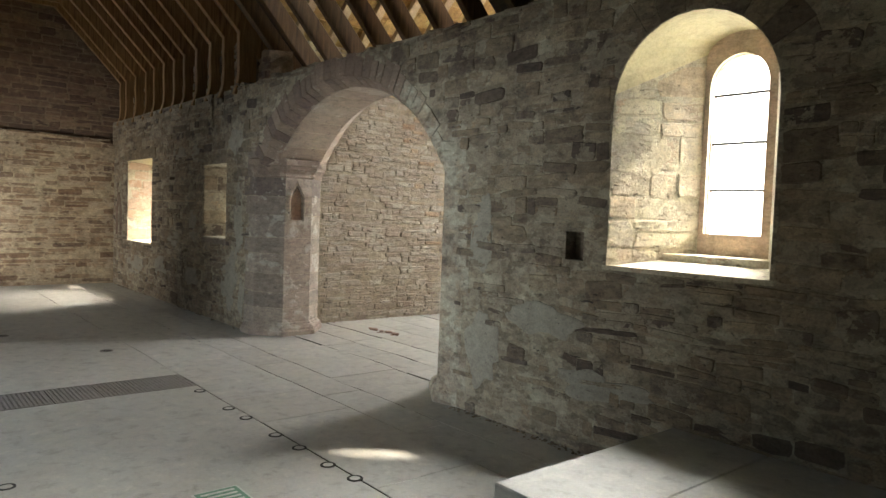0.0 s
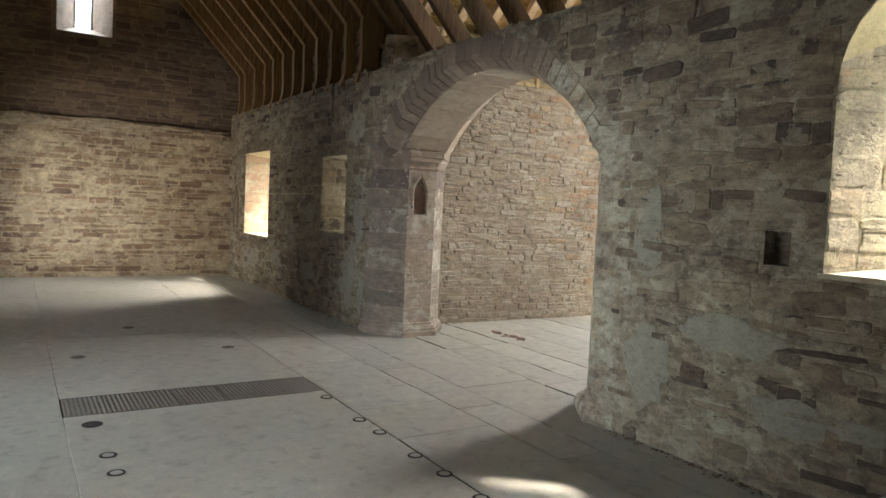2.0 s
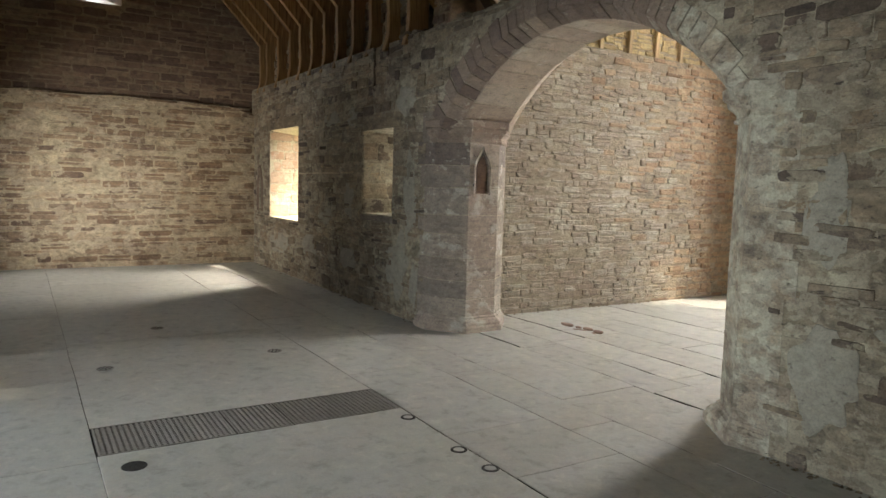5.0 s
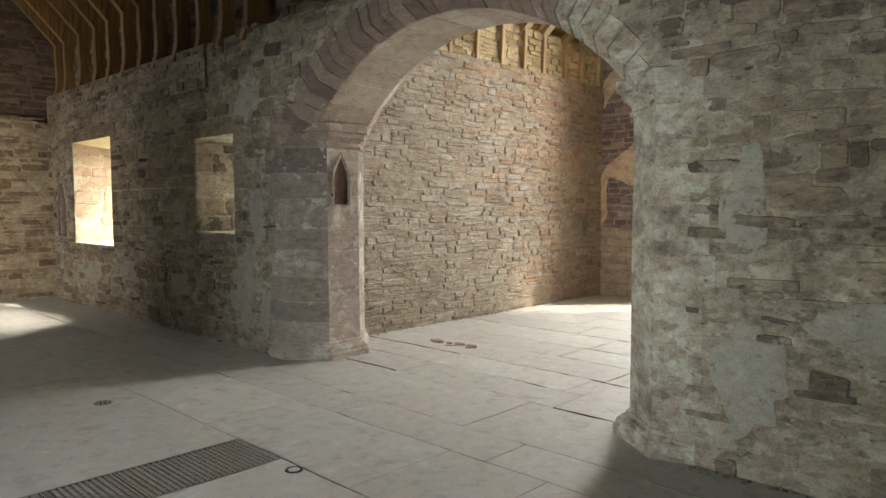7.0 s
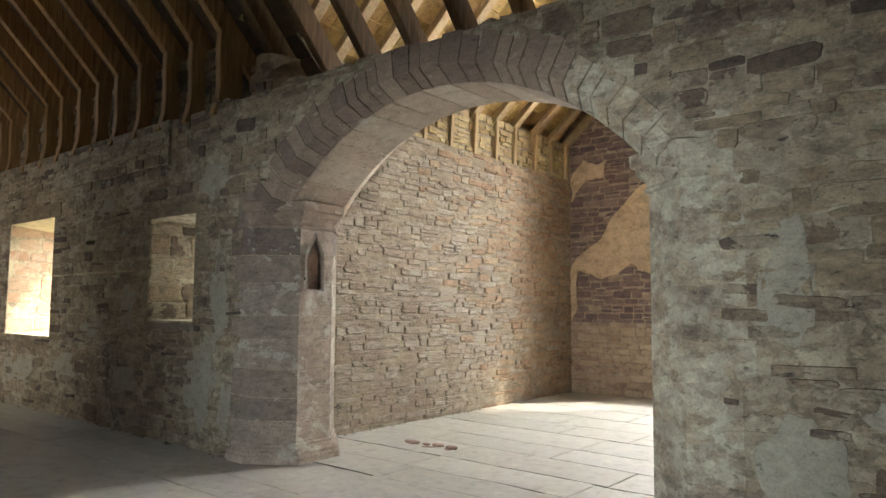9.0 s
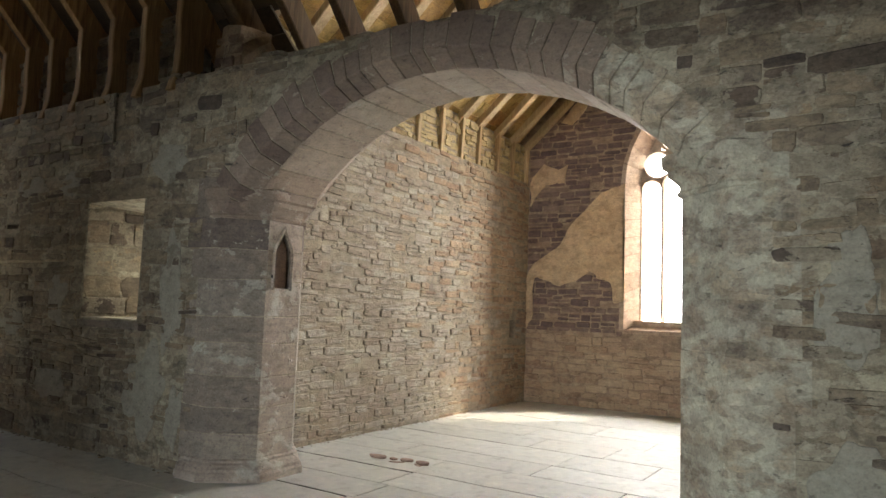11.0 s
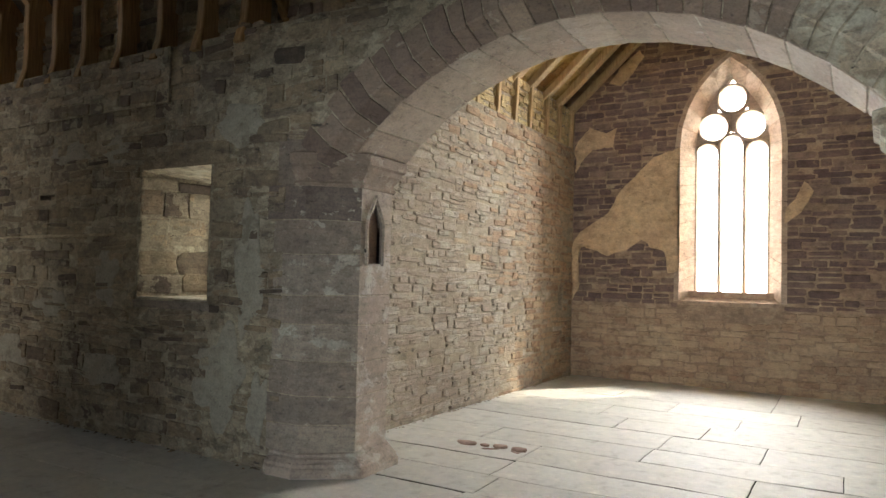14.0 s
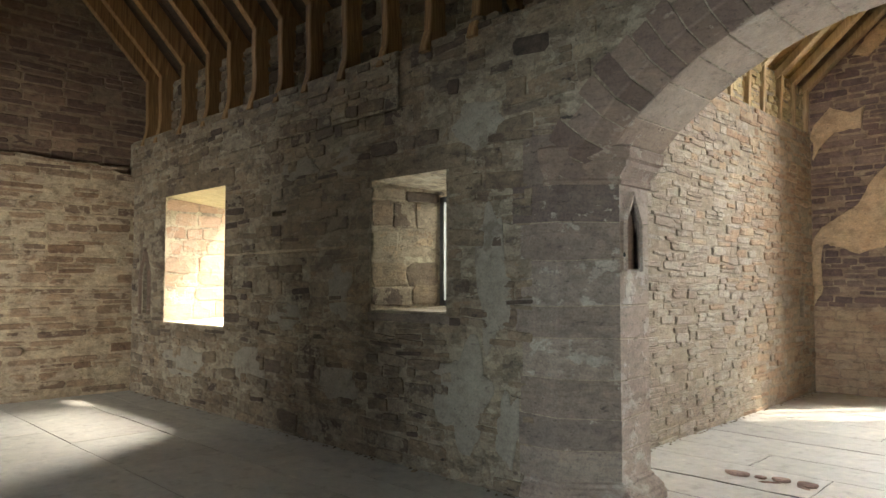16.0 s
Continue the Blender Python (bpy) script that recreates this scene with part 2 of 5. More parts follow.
SMEARED = stone_material("pier_lime_smear", [(0.264, 0.226, 0.187), (0.319, 0.275, 0.22), (0.275, 0.237, 0.198)], smear=(0.396, 0.38, 0.325), smear_at=(0.42, 0.56), relief=0.014, cracks=0.6, mottle=1.0, chips=0.45)
JAMB_PALE = stone_material("pale_window_stone", [(0.42, 0.32, 0.245), (0.48, 0.38, 0.3), (0.38, 0.28, 0.21)], smear=(0.5, 0.42, 0.33), smear_at=(0.56, 0.66), relief=0.006, pits=False)
REVEAL = stone_material("window_reveal_stone", [(0.42, 0.35, 0.27), (0.5, 0.46, 0.37), (0.4, 0.37, 0.31), (0.5, 0.4, 0.3)], smear=(0.55, 0.52, 0.4), smear_at=(0.5, 0.53), cracks=0.6, mottle=1.0, relief=0.018, bare=0.1)
PLASTER = stone_material("old_lime_plaster", [(0.483, 0.345, 0.211), (0.557, 0.415, 0.268), (0.441, 0.31, 0.188)], per_piece=False, relief=0.008, stain=(0.378, 0.26, 0.169), stain_at=(0.58, 0.66))
SLAB = stone_material("flagstone", [(0.453, 0.462, 0.44), (0.517, 0.528, 0.506), (0.474, 0.479, 0.451), (0.539, 0.55, 0.522)], stain=(0.41, 0.402, 0.363), stain_at=(0.5, 0.8), rough=0.68, relief=0.0025, pits=False, mottle=0.3)
JOINT = stone_material("floor_joint", [(0.02, 0.018, 0.016), (0.05, 0.044, 0.038)], per_piece=False)
# chapel slates: their yellow glow is put into the colour
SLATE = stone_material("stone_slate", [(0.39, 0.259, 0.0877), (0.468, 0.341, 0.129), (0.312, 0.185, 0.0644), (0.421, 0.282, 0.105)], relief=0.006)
# same slate in the hall, with the shade between rafters as darker colour
SHADED_SLATE = stone_material("shaded_stone_slate", [(0.08, 0.055, 0.035), (0.11, 0.076, 0.046), (0.06, 0.043, 0.03)], relief=0.006)
RED_STONE = stone_material("loose_stone", [(0.22, 0.14, 0.12), (0.3, 0.22, 0.19)])


def wood_material(name, colours, rough=0.75):
    m, nt, sh = material(name)
    tc, mp = nt.nodes.new("ShaderNodeTexCoord"), nt.nodes.new("ShaderNodeMapping")
    mp.inputs["Scale"].default_value = (14, 14, 0.9)
    nt.links.new(tc.outputs["Object"], mp.inputs[0])
    grain = node(nt, "ShaderNodeTexNoise", Scale=2.5, Detail=6, Roughness=0.6, Distortion=0.8)
    nt.links.new(mp.outputs[0], grain.inputs["Vector"])
    col = ramp(nt, grain.outputs["Fac"], [(0.3, colours[0]), (0.52, colours[1]), (0.75, colours[2])])
    col = mix(nt, 0.5, col, ramp(nt, own_random(nt), [(0, (0.75, 0.72, 0.7)), (1, (1.2, 1.15, 1.1))]), "MULTIPLY")
    nt.links.new(col, sh.inputs["Base Color"])
    sh.inputs["Roughness"].default_value = rough
    bump(nt, sh, [(grain.outputs["Fac"], 0.004), (noise_tex(nt, 6), 0.01)])
    return m


OAK = wood_material("old_oak", [(0.15, 0.08, 0.03), (0.3, 0.17, 0.066), (0.46, 0.29, 0.125)])
# darker copy of the old oak, for rafters seen in silhouette
SHADED_OAK = wood_material("shaded_oak", [(0.06, 0.034, 0.014), (0.12, 0.071, 0.03), (0.19, 0.118, 0.052)])
POST_OAK = wood_material("weathered_oak", [(0.16, 0.09, 0.034), (0.3, 0.18, 0.075), (0.43, 0.285, 0.125)])
NEW_OAK = wood_material("pale_oak", [(0.34, 0.24, 0.13), (0.48, 0.36, 0.21), (0.58, 0.46, 0.28)])


def plain_material(name, color, rough=0.5, metal=0.0):
    m, nt, sh = material(name)
    col = mix(nt, 0.6, color, ramp(nt, noise_tex(nt, 30, 5, 0.7), [(0.3, (0.6, 0.6, 0.6)), (0.7, (1.3, 1.3, 1.3))]), "MULTIPLY")
    nt.links.new(col, sh.inputs["Base Color"])
    sh.inputs["Roughness"].default_value, sh.inputs["Metallic"].default_value = rough, metal
    bump(nt, sh, [(noise_tex(nt, 90), 0.001)])
    return m


IRON = plain_material("worn_iron", (0.26, 0.245, 0.225), 0.6, 0.2)
DARK = plain_material("dark_iron_and_shade", (0.03, 0.028, 0.026), 0.9)
# near-black, for dark iron and for shade painted inside recesses
LEAD = plain_material("lead_bar", (0.2, 0.21, 0.22), 0.6, 0.3)
GREEN = plain_material("green_enamel", (0.12, 0.27, 0.18), 0.4)
WHITE = plain_material("white_enamel", (0.6, 0.62, 0.58), 0.4)
GROUND = stone_material("grass_ground", [(0.06, 0.09, 0.03), (0.09, 0.12, 0.045)], per_piece=False)
GLASS, gnt, gsh = material("window_glass")
gsh.inputs["Transmission Weight"].default_value, gsh.inputs["Roughness"].default_value, gsh.inputs["IOR"].default_value = 1.0, 0.02, 1.02
gsh.inputs["Base Color"].default_value = (0.97, 0.98, 0.97, 1)


# ---- building tools ----
def thing(name, label="", category="", kind="", group="", loc=(0, 0, 0)):
    ob = new(name)
    ob.location = loc
    ob.empty_display_size = 0.1
    return tagged(ob, label, category, group, kind)


def mesh_of(bm, mat, name="mesh", smooth=False):
    me = bpy.data.meshes.new(name)
    bmesh.ops.recalc_face_normals(bm, faces=bm.faces)
    bm.to_mesh(me)
    bm.free()
    me.materials.append(mat)
    if smooth:
        for p in me.polygons:
            p.use_smooth = True
    return me


def part(name, bm, mat, parent=None, label="", smooth=False):
    ob = new(name, mesh_of(bm, mat, name, smooth) if isinstance(bm, bmesh.types.BMesh) else bm)
    if parent is not None:
        ob.parent = parent
        ob.location = -Vector(parent.matrix_basis.translation) if parent.parent is None else (0, 0, 0)
    if label:
        ob["label"] = label
    return ob


def box(bm, x0, x1, y0, y1, z0, z1, jitter=0.0):
    vs = [bm.verts.new((x + random.uniform(-jitter, jitter), y + random.uniform(-jitter, jitter), z + random.uniform(-jitter, jitter)))
          for x in (x0, x1) for y in (y0, y1) for z in (z0, z1)]
    for f in ((0, 1, 3, 2), (4, 6, 7, 5), (0, 4, 5, 1), (2, 3, 7, 6), (0, 2, 6, 4), (1, 5, 7, 3)):
        bm.faces.new([vs[i] for i in f])
    return vs


def loft(bm, rings, caps=True, closed=True):
    """Skins point rings of equal length."""
    made = [[bm.verts.new(p) for p in r] for r in rings]
    n = len(made[0])
    for a, b in zip(made, made[1:]):
        for i in range(n if closed else n - 1):
            j = (i + 1) % n
            bm.faces.new((a[i], a[j], b[j], b[i]))
    if caps:
        bm.faces.new(made[0][::-1])
        bm.faces.new(made[-1])
    return made


def beam(bm, a, b, w, d, up=(0, 0, 1), jitter=0.0):
    """A squared timber from a to b, w wide and d deep."""
    a, b = Vector(a), Vector(b)
    t = (b - a).normalized()
    s = t.cross(Vector(up)).normalized()
    u = s.cross(t)
    if abs(up[0]) == 1:
        s, u = u, s
    n = 4
    rings = []
    for k in range(n + 1):
        c = a.lerp(b, k / n) + Vector([random.uniform(-jitter, jitter) for _ in range(3)])
        c_w, c_d = w * 0.5 * random.uniform(0.94, 1.06), d * 0.5 * random.uniform(0.94, 1.06)
        e = 0.22 * min(c_w, c_d)
        rings.append([c + s * p + u * q for p, q in ((c_w - e, c_d), (c_w, c_d - e), (c_w, -c_d + e), (c_w - e, -c_d), (-c_w + e, -c_d), (-c_w, -c_d + e), (-c_w, c_d - e), (-c_w + e, c_d))])
    loft(bm, rings)


def cut(ob, cutters):
    """Takes the cutters out of the mesh of ob."""
    made = []
    for bm in cutters:
        c = new("cutter", mesh_of(bm, DARK))
        mod = ob.modifiers.new("cut", "BOOLEAN")
        mod.operation, mod.object, mod.solver = "DIFFERENCE", c, "EXACT"
        made.append(c)
    bpy.context.view_layer.update()
    me = bpy.data.meshes.new_from_object(ob.evaluated_get(bpy.context.evaluated_depsgraph_get()))
    ob.modifiers.clear()
    mat = ob.data.materials[0]
    ob.data = me
    me.materials.clear()
    me.materials.append(mat)
    for c in made:
        bpy.data.objects.remove(c)


# ---- stones ----
def stone_variant(k):
    """A rough unit stone: back at y 0, face at y -1."""
    rng = random.Random(k)
    outline = []
    for cx, cz in ((-1, -1), (1, -1), (1, 1), (-1, 1)):
        a, b = rng.uniform(0.02, 0.16), rng.uniform(0.05, 0.3)
        one, two = (cx * (0.5 - rng.uniform(-0.01, 0.03)), cz * (0.5 - b)), (cx * (0.5 - a), cz * (0.5 - rng.uniform(-0.02, 0.09)))
        outline += [one, two] if cx * cz > 0 else [two, one]
        if cx * cz < 0:
            outline.append((cx * rng.uniform(-0.1, 0.15), cz * (0.5 - rng.uniform(-0.04, 0.1)))) if cx > 0 else outline.append((-0.5 + rng.uniform(-0.03, 0.04), rng.uniform(-0.15, 0.15)))
    outline.sort(key=lambda q: math.atan2(q[1], q[0]))
    n = len(outline)
    v = [(x, 0.0, z) for x, z in outline]
    v += [(x * 0.99, -0.6 * rng.uniform(0.7, 1.2), z * 0.98) for x, z in outline]
    v += [(x * 0.93 + rng.uniform(-.02, .02), -0.95 * rng.uniform(0.75, 1.15), z * 0.85 + rng.uniform(-.03, .03)) for x, z in outline]
    v.append((rng.uniform(-.1, .1), -rng.uniform(0.85, 1.1), rng.uniform(-.1, .1)))
    f = []
    for r in (0, n):
        f += [(r + i, r + (i + 1) % n, r + n + (i + 1) % n, r + n + i) for i in range(n)]
    f += [(2 * n + i, 2 * n + (i + 1) % n, 3 * n) for i in range(n)]
    return v, f


VARIANTS = [stone_variant(k) for k in range(22)]


def variant_mesh(k, mat):
    v, f = VARIANTS[k]
    me = bpy.data.meshes.new("stone")
    me.from_pydata(v, [], f)
    me.materials.append(mat)
    return me


def courses(width, height, row, length, blocked=None, rng=None, top=None, gap=0.012, skip=0.0):
    """Rows of stones over a wall of that width and height: (u, v, w, h). blocked(v0, v1) gives the spans with no stone."""
    out, v = [], 0.0
    while v < height - row[0] * 0.5:
        h = min(rng.uniform(*row), height - v)
        spans = [(0.0, width)]
        for b0, b1 in sorted(blocked(v, v + h)) if blocked else ():
            spans = [s for a, b in spans for s in ((a, min(b, b0)), (max(a, b1), b)) if s[1] - s[0] > 0.05]
        for a, b in spans:
            u = a
            while u < b - 0.03:
                w = rng.uniform(*length)
                if b - u - w < length[0] * 0.6:
                    w = b - u
                if not (top and v + h * 0.6 > top(u + w / 2)) and rng.random() >= skip:
                    if h > row[0] * 1.7 and rng.random() < 0.25:
                        k = rng.uniform(0.4, 0.6)
                        out.append((u + w / 2, v + h * k / 2, w - gap, h * k - gap))
                        out.append((u + w / 2, v + h * (1 + k) / 2, w - gap, h * (1 - k) - gap))
                    else:
                        dv = rng.uniform(-.02, .02)
                        out.append((u + w / 2, v + h / 2 + dv, w - gap, h - gap))
                u += w
        v += h
    return out


WALL_STONES = []


def face(parent, mat, origin, u, n, stones, depth, near=None, rng=None, tilt=0.03):
    """Lays stones on an upright face: origin, direction u along it, n out of it. near(point): the pieces to keep apart."""
    WALL_STONES.append((parent, mat, Vector(origin), Vector(u).normalized(), Vector(n).normalized(), stones, depth, near, rng, tilt))


def lay_wall_stones():
    for parent, mat, origin, u, n, stones, depth, near, rng, tilt in WALL_STONES:
        meshes = [variant_mesh(k, mat) for k in range(len(VARIANTS))]
        up = u.cross(-n)
        up = Vector((0, 0, 1)) if up.length < 0.5 else (up if up.z > 0 else -up)
        single, joined_v, joined_f, count = [], [], [], 0
        order = sorted(range(len(stones)), key=lambda i: near(origin + u * stones[i][0] + up * stones[i][1])) if near else range(len(stones) if len(stones) <= 300 else 0)
        apart = set(order[:300])
        for i, (a, b, w, h) in enumerate(stones):
            k = rng.randrange(len(VARIANTS))
            flip = rng.choice((1, -1))
            d = depth * rng.uniform(0.2, 1.7)
            t = rng.uniform(-tilt, tilt)
            c = origin + u * a + up * b
            ax = (u * math.cos(t) + up * math.sin(t)) * (w * flip)
            az = (up * math.cos(t) - u * math.sin(t)) * h
            ay = -n * d
            if i in apart:
                m = Matrix(((ax.x, ay.x, az.x, c.x), (ax.y, ay.y, az.y, c.y), (ax.z, ay.z, az.z, c.z), (0, 0, 0, 1)))
                ob = new("stone", meshes[k])
                ob.parent = parent
                ob.matrix_basis = Matrix.Translation(-parent.matrix_basis.translation) @ m
            else:
                v, f = VARIANTS[k]
                base = len(joined_v)
                joined_v += [tuple(c + ax * p[0] + ay * p[1] + az * p[2]) for p in v]
                joined_f += [tuple(j + base for j in q) for q in f]
        if joined_v:
            me = bpy.data.meshes.new("stonework")
            me.from_pydata(joined_v, [], joined_f)
            me.materials.append(mat)
            ob = new("stonework", me)
            ob.parent = parent
            ob.location = -parent.matrix_basis.translation
            tagged(ob, kind="stuff")


# ---- plan ----
T = 0.94                     # thickness of the arch wall
HEAD = 3.36                  # top of the arch wall
X_END, X_EAST, Y_NORTH = -7.16, 10.2, -5.75
Y_BACK, X_SIDE, X_SIDE2 = 6.52, -0.57, 4.05
AX, AZ, AR = 1.76, 0.86, 2.21   # centre and radius of the arch's soffit
RING = 0.32                  # depth of the arch stones
SPRING = 2.32
SLOPE = 1.10


def arch_pts(r, z_low, n=28):
    """The arch's outline from left foot over the crown to the right foot, at radius r, cut at z_low."""
    a0 = math.asin((z_low - AZ) / r)
    return [(AX - r * math.cos(a0 + (math.pi - 2 * a0) * i / n), AZ + r * math.sin(a0 + (math.pi - 2 * a0) * i / n)) for i in range(n + 1)]


def prism_y(outlines):
    """A solid through outlines [(y, [(x, z), ...]), ...]."""
    bm = bmesh.new()
    loft(bm, [[(x, y, z) for x, z in pts] for y, pts in outlines])
    return bm


def round_head(cx, half, sill, spring, n=16, rise=None):
    rise = half if rise is None else rise
    return [(cx - half, sill), (cx + half, sill)] + [(cx + half * math.cos(math.pi * i / n), spring + rise * math.sin(math.pi * i / n)) for i in range(n + 1)]


def pointed_head(cx, half, sill, spring, apex, n=10):
    """A pointed arch of two arcs."""
    rise = apex - spring
    r = (half * half + rise * rise) / (2 * half)
    a1 = math.asin(min(1, rise / r))
    right = [(cx + half - r + r * math.cos(a1 * i / n), spring + r * math.sin(a1 * i / n)) for i in range(n + 1)]
    left = [(2 * cx - x, z) for x, z in right[-2::-1]]
    return [(cx - half, sill), (cx + half, sill)] + right + left


def rect(x0, x1, z0, z1):
    return [(x0, z0), (x1, z0), (x1, z1), (x0, z1)]


# ---- arch wall ----
bm = bmesh.new()
box(bm, X_END - 0.9, X_EAST + 0.6, 0, T, -0.3, HEAD)
wall_south = tagged(part("wall_south", bm, HALL_MORTAR), "grey-brown rubble stone wall with smeared lime pointing", "wall", kind="structure")
w_out = round_head(6.10, 0.21, 1.62, 2.66)
cuts = [
    prism_y([(-0.05, [(-0.43, -0.4), (3.95, -0.4), (3.95, 2.2), (-0.43, 2.2)]), (T + 0.05, [(-0.43, -0.4), (3.95, -0.4), (3.95, 2.2), (-0.43, 2.2)])]),
    prism_y([(y, arch_pts(AR + RING - 0.006, 2.19)) for y in (-0.05, T + 0.05)]),
    prism_y([(-0.04, round_head(6.10, 0.60, 1.37, 2.45)), (0.0, round_head(6.10, 0.575, 1.37, 2.45)), (0.62, round_head(6.11, 0.26, 1.46, 2.86, rise=0.16))]),
    prism_y([(0.6, w_out), (0.7, w_out), (T + 0.05, round_head(6.2, 0.62, 1.5, 2.8))]),
    prism_y([(-0.04, rect(-6.18, -4.62, 0.94, 2.54)), (0.0, rect(-6.16, -4.64, 0.95, 2.53)), (0.85, rect(-6.09, -4.8, 1.0, 2.42)), (0.9, rect(-6.09, -4.8, 1.0, 2.42)), (T + 0.05, rect(-6.1, -4.5, 0.95, 2.42))]),
    prism_y([(-0.04, rect(-2.13, -1.20, 1.2, 2.34)), (0.0, rect(-2.11, -1.22, 1.217, 2.32)), (0.66, rect(-1.98, -1.34, 1.24, 2.28)), (T + 0.05, rect(-1.96, -1.36, 1.26, 2.2))]),
    prism_y([(-0.05, rect(5.15, 5.32, 1.39, 1.6)), (0.13, rect(5.15, 5.32, 1.39, 1.6))]),
    prism_y([(-0.05, rect(-3.68, -3.42, 2.11, 2.17)), (0.1, rect(-3.66, -3.44, 2.12, 2.16))]),
    prism_y([(-0.05, rect(-2.95, -2.75, 0.93, 0.98)), (0.08, rect(-2.93, -2.77, 0.94, 0.97))]),
    prism_y([(-0.05, pointed_head(-6.72, 0.085, 1.05, 1.5, 1.72)), (0.2, pointed_head(-6.72, 0.085, 1.05, 1.5, 1.72))]),
]
cut(wall_south, cuts)

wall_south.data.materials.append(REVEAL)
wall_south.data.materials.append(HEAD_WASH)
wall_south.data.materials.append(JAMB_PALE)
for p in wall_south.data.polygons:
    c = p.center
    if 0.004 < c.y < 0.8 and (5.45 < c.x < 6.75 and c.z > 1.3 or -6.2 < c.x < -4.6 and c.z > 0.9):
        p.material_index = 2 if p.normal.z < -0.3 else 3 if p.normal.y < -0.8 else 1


def spans_south(v0, v1):
    out = []
    def over(z0, z1):
        return v1 > z0 and v0 < z1
    if over(0, 2.3):
        out.append((-0.40, 3.92))
    if v1 > 2.2:
        z = max(v0, 2.2) - AZ
        r = AR + RING + 0.01
        if z < r:
            h = math.sqrt(r * r - z * z)
            out.append((AX - h, AX + h))
    if over(1.35, 2.5):
        out.append((5.51, 6.7))
    elif over(2.5, 3.03):
        h = 0.6 * math.sqrt(max(0.02, 1 - ((max(v0, 2.45) - 2.45) / 0.6) ** 2))
        out.append((6.1 - h, 6.1 + h))
    if over(0.93, 2.55):
        out.append((-6.18, -4.62))
    if over(1.2, 2.34):
        out.append((-2.13, -1.2))
    if over(1.37, 1.62):
        out.append((5.13, 5.34))
    if over(1.02, 1.8):
        out.append((-6.95, -6.5))
    if over(2.1, 2.18):
        out.append((-3.7, -3.4))
    if over(0.92, 0.99):
        out.append((-2.97, -2.73))
    return [(a - X_END, b - X_END) for a, b in out]


rng = random.Random(5)
st = courses(X_EAST - X_END, HEAD, (0.035, 0.15), (0.08, 0.42), spans_south, rng, skip=0.08, gap=0.003)
# beside the arch the stones lie buried under old lime
st = [q for q in st if not (rng.random() < 0.75 and (3.9 < q[0] + X_END < 5.3 or -1.2 < q[0] + X_END < -0.4) and q[1] + 0.5 * noise.noise((q[0] * 1.5, q[1] * 1.5, 8.0)) < 1.25)]
face(wall_south, HALL_STONE, (X_END, 0.004, 0), (1, 0, 0), (0, -1, 0), st, 0.012, lambda p: abs(p.x - 4.6) + 0.4 * abs(p.z - 1.4), rng, 0.09)

# overhanging band above the two square windows
bm = bmesh.new()
box(bm, X_END, -1.75, -0.03, 0.002, 2.88, HEAD)
band = tagged(part("wall_band", bm, HALL_MORTAR), "dark overhanging course of rubble under the rafters", "wall", kind="structure")
rng = random.Random(6)
face(band, HALL_STONE, (X_END, -0.028, 2.89), (1, 0, 0), (0, -1, 0), courses(5.4, HEAD - 2.9, (0.05, 0.13), (0.1, 0.38), None, rng, gap=0.004, skip=0.06), 0.011, None, rng, 0.07)


def bed_line(parent, a, b, h, out, mat):
    """A thin proud line of bedding mortar."""
    a, b = Vector(a), Vector(b)
    bm = bmesh.new()
    n = max(4, int((b - a).length / 0.15))
    rings = []
    for k in range(n + 1):
        c = a.lerp(b, k / n)
        hh, w = h * random.uniform(0.5, 1.3), random.uniform(-0.008, 0.008)
        o = Vector(out)
        rings.append([c - o * 0.3 + Vector((0, 0, w - hh)), c + o + Vector((0, 0, w - hh * 0.6)), c + o + Vector((0, 0, w + hh * 0.6)), c - o * 0.3 + Vector((0, 0, w + hh))])
    loft(bm, rings)
    part("bedding_line", bm, mat, parent, "thin pale line of bedding mortar")


bed_line(wall_south, (-4.6, 0, 1.75), (-2.42, 0, 1.77), 0.016, (0, -0.022, 0), END_MORTAR)

# ---- the archway: arch stones, responds, capitals, bases ----
archway = thing("archway", "wide segmental stone archway with chamfered purple-grey voussoirs", "arch", "structure")
SECTION = [(RING, -0.006), (0.10, -0.006), (0.0, 0.16), (0.0, 0.78), (0.10, T + 0.004), (RING, T + 0.004)]
FACE_ORDER = [(RING, -0.006), (0.105, -0.006), (0.09, 0.002), (0.006, 0.142), (0.001, 0.156), (0.001, 0.17), (RING, 0.17)]
SOFFIT_ORDER = [(RING - 0.05, 0.172), (0.006, 0.172), (0.0, 0.182), (0.0, 0.78), (0.10, T + 0.004), (RING - 0.05, T + 0.004)]
a0 = math.asin((SPRING - 0.02 - AZ) / AR)
ARCH_FROM, ARCH_TO = a0 - 0.12, math.pi - a0 + 0.12


